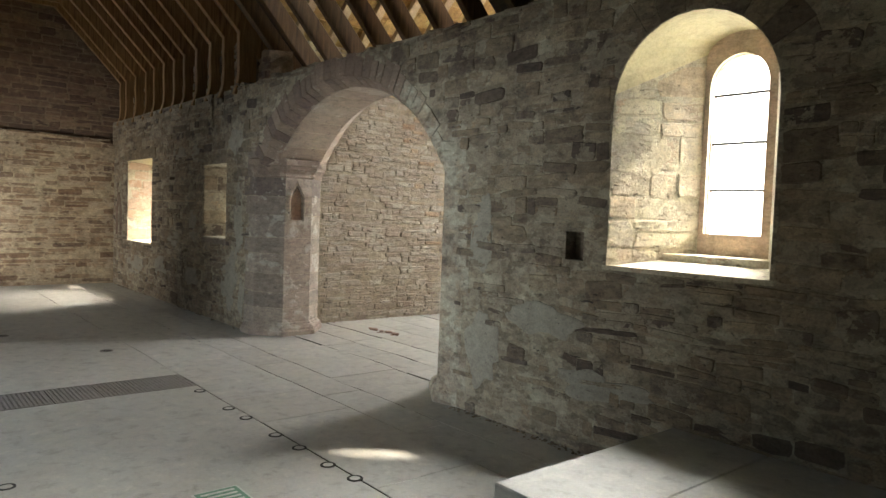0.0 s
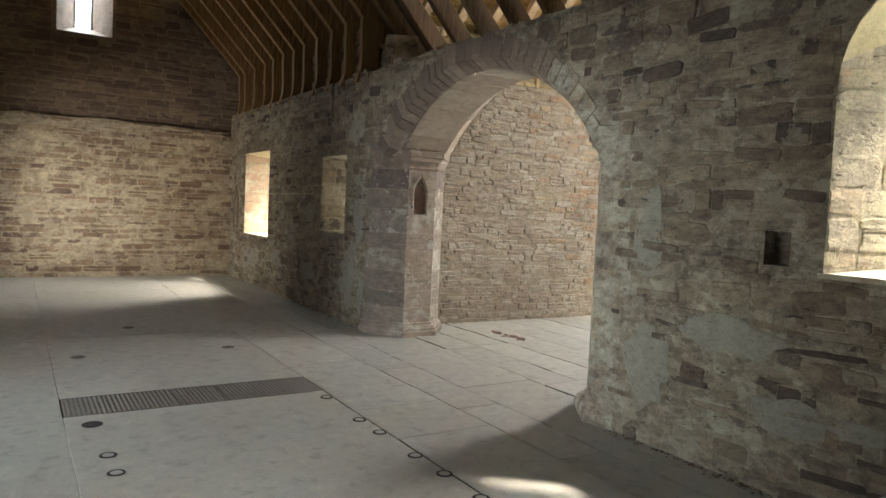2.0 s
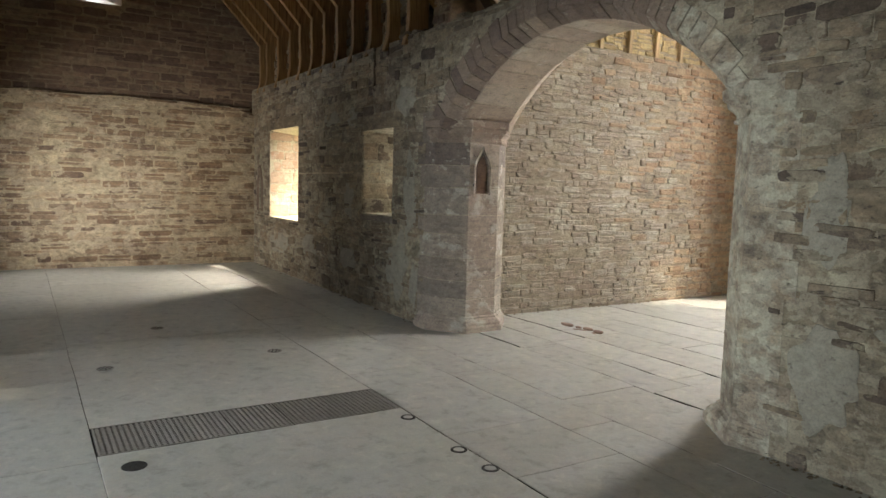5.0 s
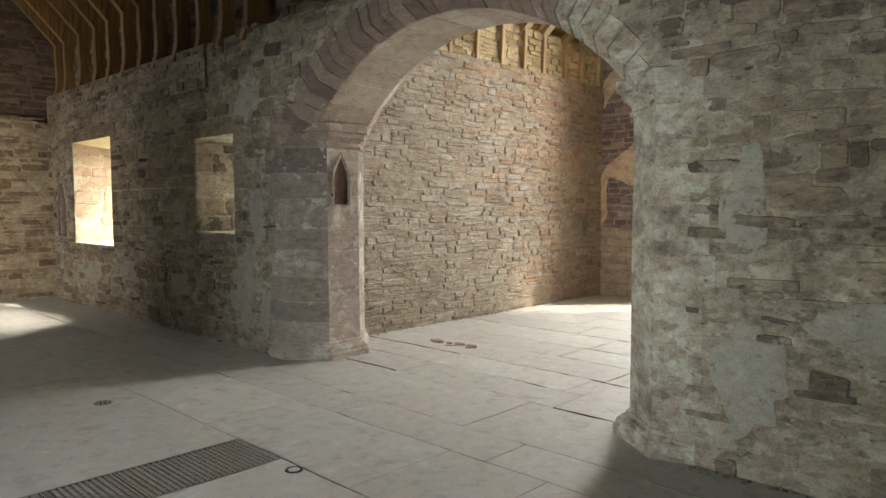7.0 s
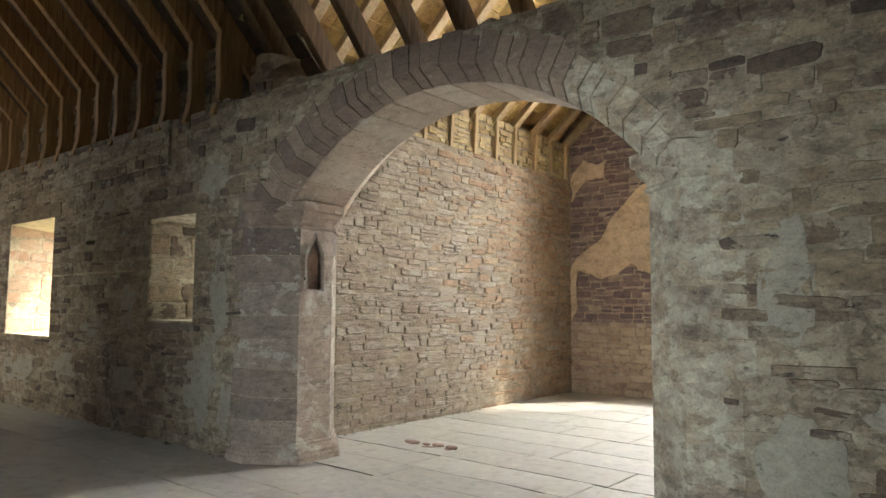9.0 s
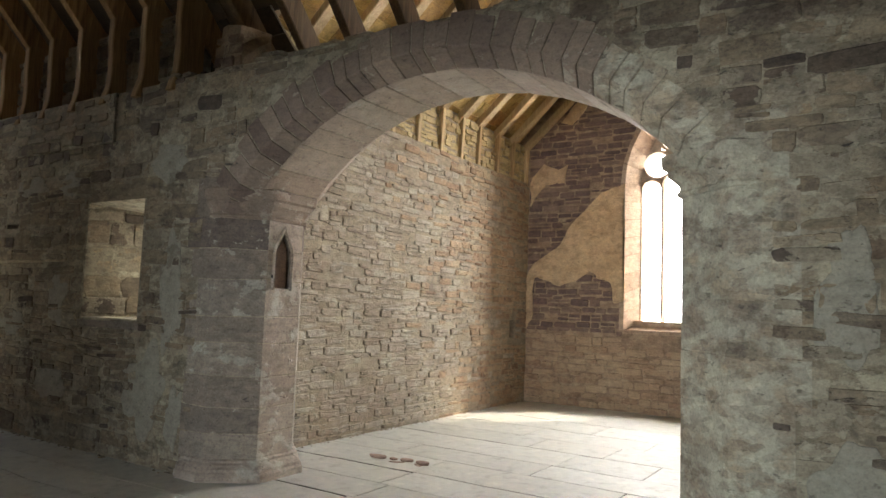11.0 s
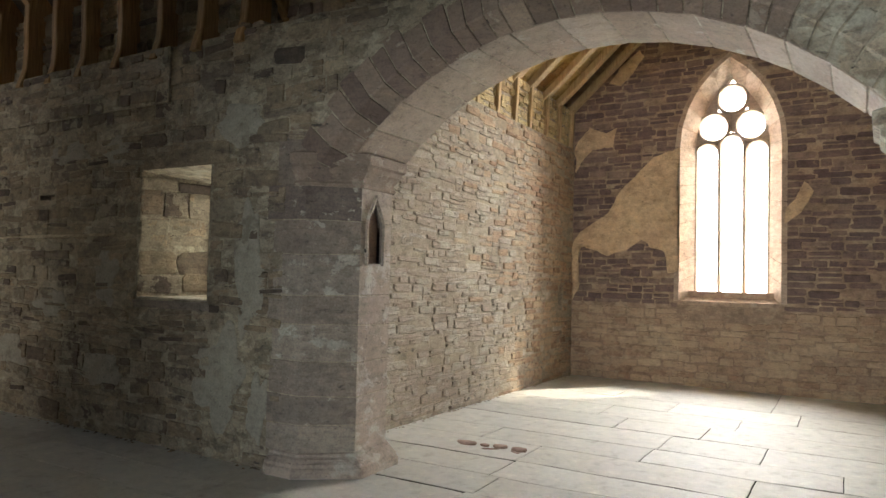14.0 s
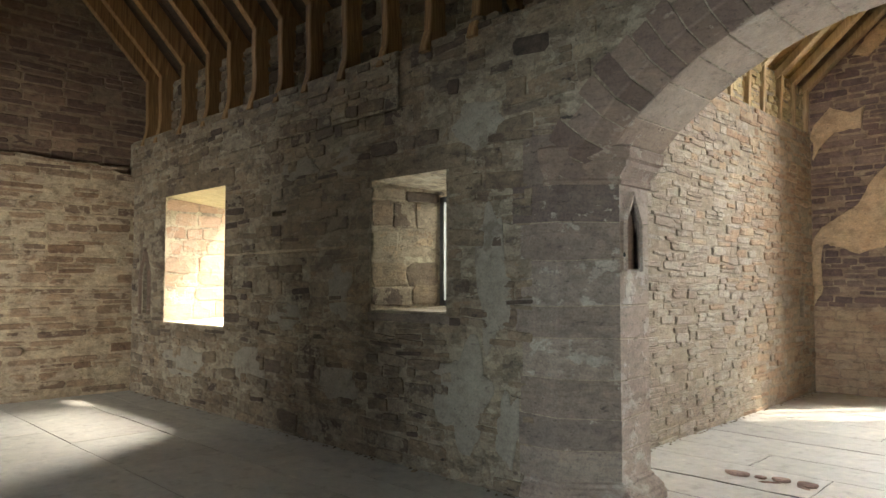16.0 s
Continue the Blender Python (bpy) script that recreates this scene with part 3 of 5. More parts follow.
def arch_order(name, section, width, ragged, mat, rng):
    """One ring of arch stones from springing to springing."""
    edges = [ARCH_FROM]
    while edges[-1] < ARCH_TO - 0.02:
        edges.append(min(edges[-1] + rng.uniform(*width), ARCH_TO))
    deep = max(r for r, y in section)
    for a1, a2 in zip(edges, edges[1:]):
        if a2 - a1 < 0.01:
            continue
        bm = bmesh.new()
        out, dy, dr = rng.uniform(-ragged, ragged * 0.8) - (0.1 if ragged and a1 > ARCH_TO - 0.2 else 0), rng.uniform(-0.005, 0.003), rng.uniform(-0.004, 0.002)
        skew = rng.uniform(-0.004, 0.004)
        rings = []
        for aa, tip in ((a1 + 0.0026, -0.012), (a1 + 0.0045, 0.0), (a2 - 0.0045, 0.0), (a2 - 0.0026, -0.012)):
            ring = []
            for r, y in section:
                rr = AR + r + (out + tip + rng.uniform(-0.008, 0.008) * (ragged > 0) if r == deep else dr - tip * 0.25)
                q = aa + skew * (r > 0.2)
                ring.append((AX - rr * math.cos(q), y + dy, min(HEAD + 0.02, AZ + rr * math.sin(q))))
            rings.append(ring)
        loft(bm, rings)
        part(name, bm, SMEARED if ragged and a1 > ARCH_TO - 0.45 else mat, archway)


arch_order("voussoir", FACE_ORDER, (0.045, 0.08), 0.06, ARCH_STONE, random.Random(11))
arch_order("soffit_stone", SOFFIT_ORDER, (0.09, 0.15), 0.0, LIT_SOFFIT_STONE, random.Random(12))
bm = bmesh.new()
inner = [(r + 0.006 if r < RING else r + 0.004, min(max(y, 0.003), T - 0.004)) for r, y in SECTION]
loft(bm, [[(AX - (AR + r) * math.cos(aa), min(max(y, -0.002), T), min(HEAD, AZ + (AR + r) * math.sin(aa))) for r, y in inner] for aa in [ARCH_FROM + (ARCH_TO - ARCH_FROM) * i / 40 for i in range(41)]])
part("arch_joint", bm, HALL_MORTAR, archway, "grey mortar joints")

FOOT = [(-0.2, -0.004), (0.10, 0.27), (0.09, 0.67), (-0.16, T + 0.004)]


def respond_ring(off, mirror, inner_x, z, wob=(0, 0)):
    """The respond's plan, widened by off."""
    path = FOOT
    dirs = [Vector((b[0] - a[0], b[1] - a[1])).normalized() for a, b in zip(path, path[1:])]
    nor = [Vector((d.y, -d.x)) for d in dirs]
    out = []
    for i, p in enumerate(path):
        if i == 0:
            q = Vector(p) + Vector((0, -off * (0.55 if mirror else 0.7)))
        elif i == len(path) - 1:
            q = Vector(p) + Vector((-off * 0.42, off))
        else:
            m = (nor[i - 1] + nor[i]).normalized()
            q = Vector(p) + m * (off / max(0.3, m.dot(nor[i])))
        out.append((q.x + wob[0], q.y + wob[1]))
    ys = out[0][1], out[-1][1]
    ring = [(inner_x, -0.004 if mirror else ys[0])] + out + [(inner_x, ys[1])]
    return [((2 * AX - x) if mirror else x, y, z) for x, y in ring]


for mirror in (False, True):
    z, k = 0.16, 0
    rng = random.Random(21 + mirror)
    respond = []
    bm = bmesh.new()
    box(bm, *((3.70, 4.0) if mirror else (-0.48, -0.18)), -0.003, T - 0.02, 2.1, 2.5)
    part('springer', bm, SMEARED if mirror else DRESSED, archway)
    bm = bmesh.new()
    loft(bm, [respond_ring(-0.003, mirror, -0.42, 0.1), respond_ring(-0.003, mirror, -0.42, 2.2)])
    core = part('joint_core', bm, SMEARED if mirror else SIDE_MORTAR, archway, 'lime mortar of the jamb joints')
    respond.append(core)
    while z < 2.09:
        h = rng.uniform(0.18, 0.32)
        if z + h > 1.95:
            h = 2.12 - z
        bm = bmesh.new()
        wob = (rng.uniform(-.001, .001), rng.uniform(-.001, .001))
        ix = -0.46 - rng.uniform(0.0, 0.12)
        e = 0.004
        loft(bm, [respond_ring(-e, mirror, ix, z + 0.003, wob), respond_ring(0, mirror, ix, z + 0.006, wob), respond_ring(0, mirror, ix, z + h - 0.006, wob), respond_ring(-e, mirror, ix, z + h - 0.003, wob)])
        for v in bm.verts:
            v.co.z += 0.016 * noise.noise((v.co.x * 6, v.co.y * 6, (k if v.co.z < z + h / 2 else k + 1) * 3.7)) * (0 if k == 0 and v.co.z < z + h / 2 else 1)
        ob = part("jamb_stone", bm, SMEARED if mirror else DRESSED, archway)
        respond.append(ob)
        z, k = z + h, k + 1
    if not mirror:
        shape = pointed_head(0, 0.082, 1.545, 1.82, 1.985)
        for ob in respond:
            zs = [v.co.z for v in ob.data.vertices]
            if max(zs) > 1.53 and min(zs) < 2.0:
                b2 = bmesh.new()
                loft(b2, [[(x, 0.445 + px, pz) for px, pz in shape] for x in (0.055, 0.3)])
                cut(ob, [b2])
        # arch-facing jamb faces get the paler stone: their light is in the colour
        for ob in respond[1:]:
            ob.data.materials.append(LIT_WASHED)
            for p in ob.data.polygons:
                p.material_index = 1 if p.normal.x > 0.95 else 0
    bm = bmesh.new()
    CAP = [(0.0, 2.10), (0.022, 2.105), (0.028, 2.125), (0.012, 2.14), (0.012, 2.16), (0.04, 2.19), (0.07, 2.215), (0.075, 2.25), (0.102, 2.265), (0.108, 2.335), (0.08, 2.35)]
    loft(bm, [respond_ring(o, mirror, -0.36 if mirror else -0.3, z) for o, z in CAP])
    part("capital", bm, SMEARED if mirror else ARCH_STONE, archway, "moulded dark sandstone capital")
    bm = bmesh.new()
    BASE = [(0.10, -0.02), (0.10, 0.055), (0.092, 0.066), (0.085, 0.072), (0.08, 0.095), (0.05, 0.125), (0.022, 0.14), (0.02, 0.158), (0.0, 0.17)]
    loft(bm, [respond_ring(o, mirror, -0.47, z) for o, z in BASE])
    part("base", bm, SMEARED if mirror else LIT_WASHED, archway, "worn moulded stone base")
# ogee frame round the lamp niche
niche = thing("lamp_niche", "small ogee-headed lamp niche cut in the pier", "niche", "structure")


def ogee(half, sill, spring, apex, n=8):
    right = []
    for i in range(n + 1):
        t = i / n
        x = half * (1 - t) ** 1.0 * (1 + 0.55 * math.sin(math.pi * t) * (0.6 - t))
        right.append((max(0, x), spring + (apex - spring) * (t ** 0.9)))
    return [(half, sill)] + right + [(-x, z) for x, z in right[-2::-1]] + [(-half, sill)]


def strip(path2d, to3d, w, d):
    """A raised bead that follows a path on a face."""
    bm = bmesh.new()
    rings = []
    for i, p in enumerate(path2d):
        a, b = Vector(path2d[max(0, i - 1)]), Vector(path2d[min(len(path2d) - 1, i + 1)])
        t = (b - a).normalized()
        s = Vector((-t.y, t.x)) * w / 2
        p = Vector(p)
        rings.append([to3d(p + s, 0), to3d(p + s * 0.5, d), to3d(p - s * 0.5, d), to3d(p - s, 0)])
    loft(bm, rings)
    return bm


part("ogee_moulding", strip(ogee(0.104, 1.53, 1.83, 2.06), lambda p, d: (0.094 + d, 0.445 + p.x, p.y), 0.026, 0.024), LIT_WASHED, niche)
part("inner_moulding", strip(ogee(0.086, 1.545, 1.82, 2.0), lambda p, d: (0.09 + d, 0.445 + p.x, p.y), 0.014, 0.012), DRESSED, niche)
bm = bmesh.new()
box(bm, 0.03, 0.058, 0.34, 0.55, 1.52, 2.01)
part("niche_back", bm, RED_STONE, niche, "reddish-brown stone back of the niche")
for yy in (0.335, 0.555):
    bm = bmesh.new()
    bmesh.ops.create_uvsphere(bm, u_segments=10, v_segments=6, radius=0.018, matrix=Matrix.Translation((0.093, yy, 1.64)))
    part("hinge_stub", bm, DARK, niche, "dark iron stub")
niche_2 = thing("lamp_niche", "ogee-headed niche beside the lit square window", "niche", "structure")
part("ogee_moulding", strip(ogee(0.14, 1.04, 1.5, 1.88), lambda p, d: (-6.72 + p.x, -0.002 - d, p.y), 0.05, 0.035), ARCH_STONE, niche_2)
# dark sheet gives the niche's inner shade as colour
bm = bmesh.new()
box(bm, -6.9, -6.55, 0.18, 0.21, 1.0, 1.85)
part("niche_back", bm, DARK, niche_2)
hole = thing("putlog_hole", "square putlog hole with a stone surround", "hole", "structure")
bm = bmesh.new()
box(bm, 5.1, 5.36, 0.12, 0.15, 1.35, 1.64)
part("back", bm, HALL_MORTAR, hole)


# ---- windows in the arch wall ----
def arc_stones(parent, cx, cz, r0, r1, y0, y1, n, mat, a_from=0.0, a_to=math.pi, rng=random.Random(3)):
    cuts_a = [a_from + (a_to - a_from) * (i + (rng.uniform(-.15, .15) if 0 < i < n else 0)) / n for i in range(n + 1)]
    for a1, a2 in zip(cuts_a, cuts_a[1:]):
        bm = bmesh.new()
        g = 0.004
        rings = []
        for aa in (a1 + g, a2 - g):
            ro = r1 + rng.uniform(-.03, .03) * (aa == a1 + g)
            rings.append([(cx + r * math.cos(aa), y, cz + r * math.sin(aa)) for r, y in ((r0, y0), (ro, y0), (ro, y1), (r0, y1))])
        loft(bm, rings)
        part("arch_stone", bm, mat, parent)


window_1 = thing("window_1", "deep round-headed splayed window with leaded glass", "window", "structure")
arc_stones(window_1, 6.1, 2.45, 0.582, 0.84, -0.008, 0.05, 13, HALL_STONE)
rng = random.Random(31)
# splayed left reveal, in blocks
ua = Vector((5.85 - 5.525, 0.62, 0))
st = courses(ua.length, 1.5, (0.1, 0.26), (0.16, 0.42), None, rng, top=lambda u: 1.12 + 0.6 * u, gap=0.006)
face(window_1, REVEAL, (5.522, 0.0, 1.40), ua, (0.62, -0.325, 0), st, 0.01, None, rng, 0.03)
bm = bmesh.new()
box(bm, 5.50, 6.70, -0.012, 0.3, 1.345, 1.376, 0.004)
part("window_sill", bm, REVEAL, window_1, "worn pale stone sill")
bm = bmesh.new()
box(bm, 5.74, 6.50, 0.36, 0.62, 1.372, 1.47, 0.004)
part("sill_step", bm, REVEAL, window_1)
bm = bmesh.new()
frame_in, frame_out = round_head(6.10, 0.205, 1.62, 2.66), round_head(6.10, 0.25, 1.575, 2.66)
rings = [[(x, y, z) for x, z in pts] for y, pts in ((0.655, frame_out), (0.655, frame_in), (0.70, frame_in), (0.70, frame_out), (0.655, frame_out))]
loft(bm, rings, caps=False)
part("window_frame", bm, JAMB_PALE, window_1)
for zz in (1.93, 2.26, 2.60):
    bm = bmesh.new()
    beam(bm, (5.89, 0.68, zz), (6.31, 0.68, zz), 0.018, 0.018)
    part("saddle_bar", bm, LEAD, window_1)
bm = bmesh.new()
bm.faces.new([bm.verts.new((x, 0.685, z)) for x, z in round_head(6.10, 0.205, 1.62, 2.66)])
pane = part("pane", bm, GLASS, window_1)
pane.visible_shadow = False


def square_window(name, label, x0, x1, z0, z1, lx0, lx1, bars, mat, deep=0.68):
    win = thing(name, label, "window", "structure")
    rng = random.Random(int(x0 * 10))
    u = Vector((lx0 - x0, deep, 0))
    st = courses(u.length, z1 - z0 - 0.06, (0.16, 0.3), (0.2, 0.5), None, rng, gap=0.008)
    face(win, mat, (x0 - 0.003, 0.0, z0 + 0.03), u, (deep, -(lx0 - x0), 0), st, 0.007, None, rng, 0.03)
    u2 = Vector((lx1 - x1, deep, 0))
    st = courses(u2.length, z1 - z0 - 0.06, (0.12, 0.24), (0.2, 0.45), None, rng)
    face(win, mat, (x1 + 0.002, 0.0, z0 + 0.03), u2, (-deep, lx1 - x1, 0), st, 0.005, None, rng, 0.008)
    bm = bmesh.new()
    box(bm, x0 + 0.004, x1 - 0.004, 0.004, deep - 0.02, z0 - 0.02, z0 + 0.014, 0.003)
    part("window_sill", bm, REVEAL, win, "pale worn sill slab")
    bm = bmesh.new()
    box(bm, x0 - 0.22, x1 + 0.2, -0.01, 0.09, z1 + 0.004, z1 + 0.19, 0.008)
    part("lintel", bm, HALL_STONE, win, "long grey stone lintel")
    for a, b, c, d in ((lx0, lx0 + 0.05, z0 + 0.06, z1 - 0.1), (lx1 - 0.05, lx1, z0 + 0.06, z1 - 0.1), (lx0, lx1, z0 + 0.03, z0 + 0.08), (lx0, lx1, z1 - 0.14, z1 - 0.09)):
        bm = bmesh.new()
        box(bm, a, b, deep + 0.01, deep + 0.05, c, d)
        part("window_frame", bm, LEAD, win)
    for k in range(1, bars):
        bm = bmesh.new()
        x = lx0 + (lx1 - lx0) * k / bars
        beam(bm, (x, deep + 0.04, z0 + 0.05), (x, deep + 0.04, z1 - 0.1), 0.012, 0.012, (0, 1, 0))
        part("bar", bm, LEAD, win)
    bm = bmesh.new()
    bm.faces.new([bm.verts.new(p) for p in ((lx0, deep + 0.035, z0 + 0.05), (lx1, deep + 0.035, z0 + 0.05), (lx1, deep + 0.035, z1 - 0.1), (lx0, deep + 0.035, z1 - 0.1))])
    pane = part("pane", bm, GLASS, win)
    pane.visible_shadow = False


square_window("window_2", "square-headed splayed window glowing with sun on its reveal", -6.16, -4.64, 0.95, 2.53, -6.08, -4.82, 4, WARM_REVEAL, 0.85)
square_window("window_3", "small square-headed splayed window with a bright sill", -2.11, -1.22, 1.217, 2.32, -1.97, -1.35, 3, HALL_STONE)

sill_front = [o for o in bpy.data.objects if o.name.startswith("window_3")][0]
bm = bmesh.new()
box(bm, -2.15, -1.18, -0.012, 0.05, 1.14, 1.205, 0.004)
part("sill_front", bm, DRESSED, sill_front, "dark stone course under the sill")

# ---- end wall with its gable ----
RIDGE_Y, KINK_Z = -2.87, 4.14
bm = bmesh.new()
top_line = [(-5.9 + 0.3 * i, 3.03 - 0.02 * (i > 16) - 0.09 * (i > 18) + rng.uniform(-.025, .02)) for i in range(21)]
lower = [(-5.9, -0.3)] + [(0.1, -0.3)] + [(min(0.1, y), z) for y, z in reversed(top_line)]
rings = [[(x, y, z) for y, z in lower] for x in (X_END - 0.6, X_END)]
loft(bm, rings)
wall_west = tagged(part("wall_west", bm, END_MORTAR), "pale buff rubble end wall with an uneven ledge", "wall", kind="structure")
rng = random.Random(41)
st = courses(5.85, 3.02, (0.06, 0.15), (0.2, 0.62), None, rng, top=lambda u: 2.9 if u > 5.5 else 3.02, skip=0.2, gap=0.016)
face(wall_west, END_STONE, (X_END - 0.004, -5.75, 0), (0, 1, 0), (1, 0, 0), st, 0.018, lambda p: abs(p.y + 1.2) + 0.5 * abs(p.z - 1.5), rng)
for z in (2.33, 1.39):
    bed_line(wall_west, (X_END, -5.7, z), (X_END, -0.06, z - 0.01), 0.02, (0.03, 0, 0), END_MORTAR)
bm = bmesh.new()
gx = X_END - 0.17
gab = [(-6.3, 2.7), (0.6, 2.7), (0.6, KINK_Z - 0.3), (RIDGE_Y, KINK_Z + SLOPE * 2.87 + 0.3), (-6.3, KINK_Z - 0.3)]
loft(bm, [[(x, y, z) for y, z in gab] for x in (gx - 0.6, gx)])
gable = tagged(part("wall_gable", bm, GABLE_MORTAR), "dark reddish rubble gable above the ledge", "wall", kind="structure")
b2 = bmesh.new()
loft(b2, [[(x, y, z) for y, z in ((-2.8 - h, z0), (-2.8 + h, z0), (-2.8 + h, 5.95), (-2.8 - h, 5.95))] for x, h, z0 in ((gx + 0.02, 0.49, 4.62), (gx - 0.42, 0.17, 4.8), (gx - 0.7, 0.17, 4.8))])
cut(gable, [b2])
st = courses(6.5, 4.4, (0.07, 0.16), (0.18, 0.55), lambda v0, v1: [(6.1 - 3.35, 6.1 - 2.27)] if v1 > 1.9 and v0 < 3.25 else [], rng, top=lambda u: 1.55 + SLOPE * min(u - 0.2, 6.3 - u))
face(gable, GABLE_STONE, (gx - 0.004, -6.1, 2.72), (0, 1, 0), (1, 0, 0), st, 0.016, lambda p: abs(p.y + 2.2) + abs(p.z - 3.9), rng)
window_4 = thing("window_4", "narrow gable window in a wide splay", "window", "structure")
for a, b, c, d in ((-2.97, -2.93, 4.8, 5.95), (-2.67, -2.63, 4.8, 5.95), (-2.97, -2.63, 4.78, 4.83)):
    bm = bmesh.new()
    box(bm, gx - 0.5, gx - 0.46, a, b, c, d)
    part("window_frame", bm, LEAD, window_4)
bm = bmesh.new()
bm.faces.new([bm.verts.new((gx - 0.48, y, z)) for y, z in ((-2.95, 4.8), (-2.65, 4.8), (-2.65, 5.95), (-2.95, 5.95))])
pane = part("pane", bm, GLASS, window_4)
pane.visible_shadow = False

# ---- closing walls behind the walk ----
bm = bmesh.new()
box(bm, X_END - 0.6, X_EAST + 0.6, Y_NORTH - 0.7, Y_NORTH, -0.3, HEAD + 0.3)
wall_north = tagged(part("wall_north", bm, HALL_MORTAR), "unseen grey rubble wall with added openings", "wall", kind="structure")
# openings added out of view to let the north fill lamps in and shape them
cut(wall_north, [prism_y([(Y_NORTH - 0.8, rect(a, b, c, d)), (Y_NORTH + 0.1, rect(a, b, c, d))]) for a, b, c, d in ((1.3, 3.1, 0.0, 1.3), (5.5, 7.5, 0.0, 2.1), (-5.2, -3.6, 0.8, 2.5))])
bm = bmesh.new()
box(bm, X_EAST, X_EAST + 0.6, Y_NORTH - 0.7, T, -0.3, 7.6)
tagged(part("wall_east", bm, HALL_MORTAR), "grey rubble end wall", "wall", kind="structure")

# ---- chapel walls ----
bm = bmesh.new()
box(bm, X_SIDE - 0.7, X_SIDE, T - 0.01, Y_BACK + 0.8, -0.3, 3.52)
wall_side = tagged(part("wall_chapel_west", bm, SIDE_MORTAR), "pale beige coursed rubble chapel wall", "wall", kind="structure")
b2 = bmesh.new()
box(b2, X_SIDE - 0.25, X_SIDE + 0.1, 5.95, 6.13, 1.01, 1.28)
cut(wall_side, [b2])
rng = random.Random(51)
st = courses(Y_BACK - T, 3.52, (0.04, 0.105), (0.1, 0.4), lambda a, b: [(5.93 - T, 6.15 - T)] if b > 1.0 and a < 1.29 else [], rng, gap=0.006, skip=0.05)
# redder stones gather towards the far end, bounce light included in their colour
pale, red = [], []
for q in st:
    (pale if rng.gauss(3.5, 0.8) + 0.5 * noise.noise((q[0] * 1.2, q[1] * 1.2, 4.0)) > q[0] + 0.25 * (q[1] - 1.6) else red).append(q)
face(wall_side, SIDE_STONE, (X_SIDE - 0.006, T, 0), (0, 1, 0), (1, 0, 0), pale, 0.018, lambda p: abs(p.y - 2.0) + 0.5 * abs(p.z - 1.3), rng, 0.06)
face(wall_side, SIDE_RED_LIT, (X_SIDE - 0.006, T, 0), (0, 1, 0), (1, 0, 0), red, 0.015, None, rng, 0.04)
bm = bmesh.new()
box(bm, X_SIDE2, X_SIDE2 + 0.7, T - 0.01, Y_BACK + 0.8, -0.3, 3.52)
wall_side2 = tagged(part("wall_chapel_east", bm, SIDE_MORTAR), "pale beige rubble chapel wall", "wall", kind="structure")
st = courses(Y_BACK - T, 3.52, (0.09, 0.2), (0.2, 0.5), None, rng)
face(wall_side2, SIDE_STONE, (X_SIDE2 + 0.006, T, 0), (0, 1, 0), (-1, 0, 0), st, 0.03, None, rng)

C_KINK, C_SLOPE = 4.14, 0.92
C_RIDGE = C_KINK + C_SLOPE * (AX - X_SIDE)
CW, CWH, CSILL, CSPR, CAPX = 1.715, 0.665, 1.19, 3.42, 4.66
GY = 6.80
bm = bmesh.new()
ch = [(X_SIDE - 0.6, -0.3), (X_SIDE2 + 0.6, -0.3), (X_SIDE2 + 0.6, C_KINK - 0.3), (AX, C_RIDGE + 0.45), (X_SIDE - 0.6, C_KINK - 0.3)]
loft(bm, [[(x, y, z) for x, z in ch] for y in (Y_BACK, Y_BACK + 0.75)])
wall_back = tagged(part("wall_chapel_end", bm, BACK_MORTAR), "chapel end wall of dark purple-brown rubble and old plaster", "wall", kind="structure")
light_shape = pointed_head(CW, 0.50, 1.33, 3.42, 4.42)
cut(wall_back, [prism_y([(Y_BACK - 0.03, pointed_head(CW, CWH + 0.01, CSILL, CSPR, CAPX)), (GY - 0.06, pointed_head(CW, 0.50, 1.33, 3.42, 4.42))]),
                prism_y([(GY - 0.08, light_shape), (GY + 0.06, light_shape), (GY + 0.6, pointed_head(CW + 0.15, 0.95, 1.2, 3.7, 5.1))])])


def spans_back(v0, v1):
    out = []
    if v1 > CSILL - 0.12 and v0 < CSPR:
        out.append((CW - CWH - 0.02, CW + CWH + 0.02))
    elif CSPR <= v0 < CAPX:
        t = (v0 - CSPR) / (CAPX - CSPR)
        h = (CWH + 0.03) * math.sqrt(max(0.0, 1 - t ** 1.6))
        out.append((CW - h, CW + h))
    return [(a - X_SIDE, b - X_SIDE) for a, b in out]


rng = random.Random(61)
st = courses(X_SIDE2 - X_SIDE, 1.12, (0.07, 0.15), (0.14, 0.4), spans_back, rng)
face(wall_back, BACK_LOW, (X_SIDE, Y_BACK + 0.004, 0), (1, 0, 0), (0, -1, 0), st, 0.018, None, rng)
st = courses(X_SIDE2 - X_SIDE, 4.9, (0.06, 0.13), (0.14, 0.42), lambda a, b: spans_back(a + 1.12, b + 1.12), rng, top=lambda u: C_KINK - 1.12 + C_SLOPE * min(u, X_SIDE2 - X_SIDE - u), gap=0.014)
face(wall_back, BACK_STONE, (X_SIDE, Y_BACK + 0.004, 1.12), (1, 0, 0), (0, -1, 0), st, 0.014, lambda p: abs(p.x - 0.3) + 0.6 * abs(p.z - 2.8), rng)


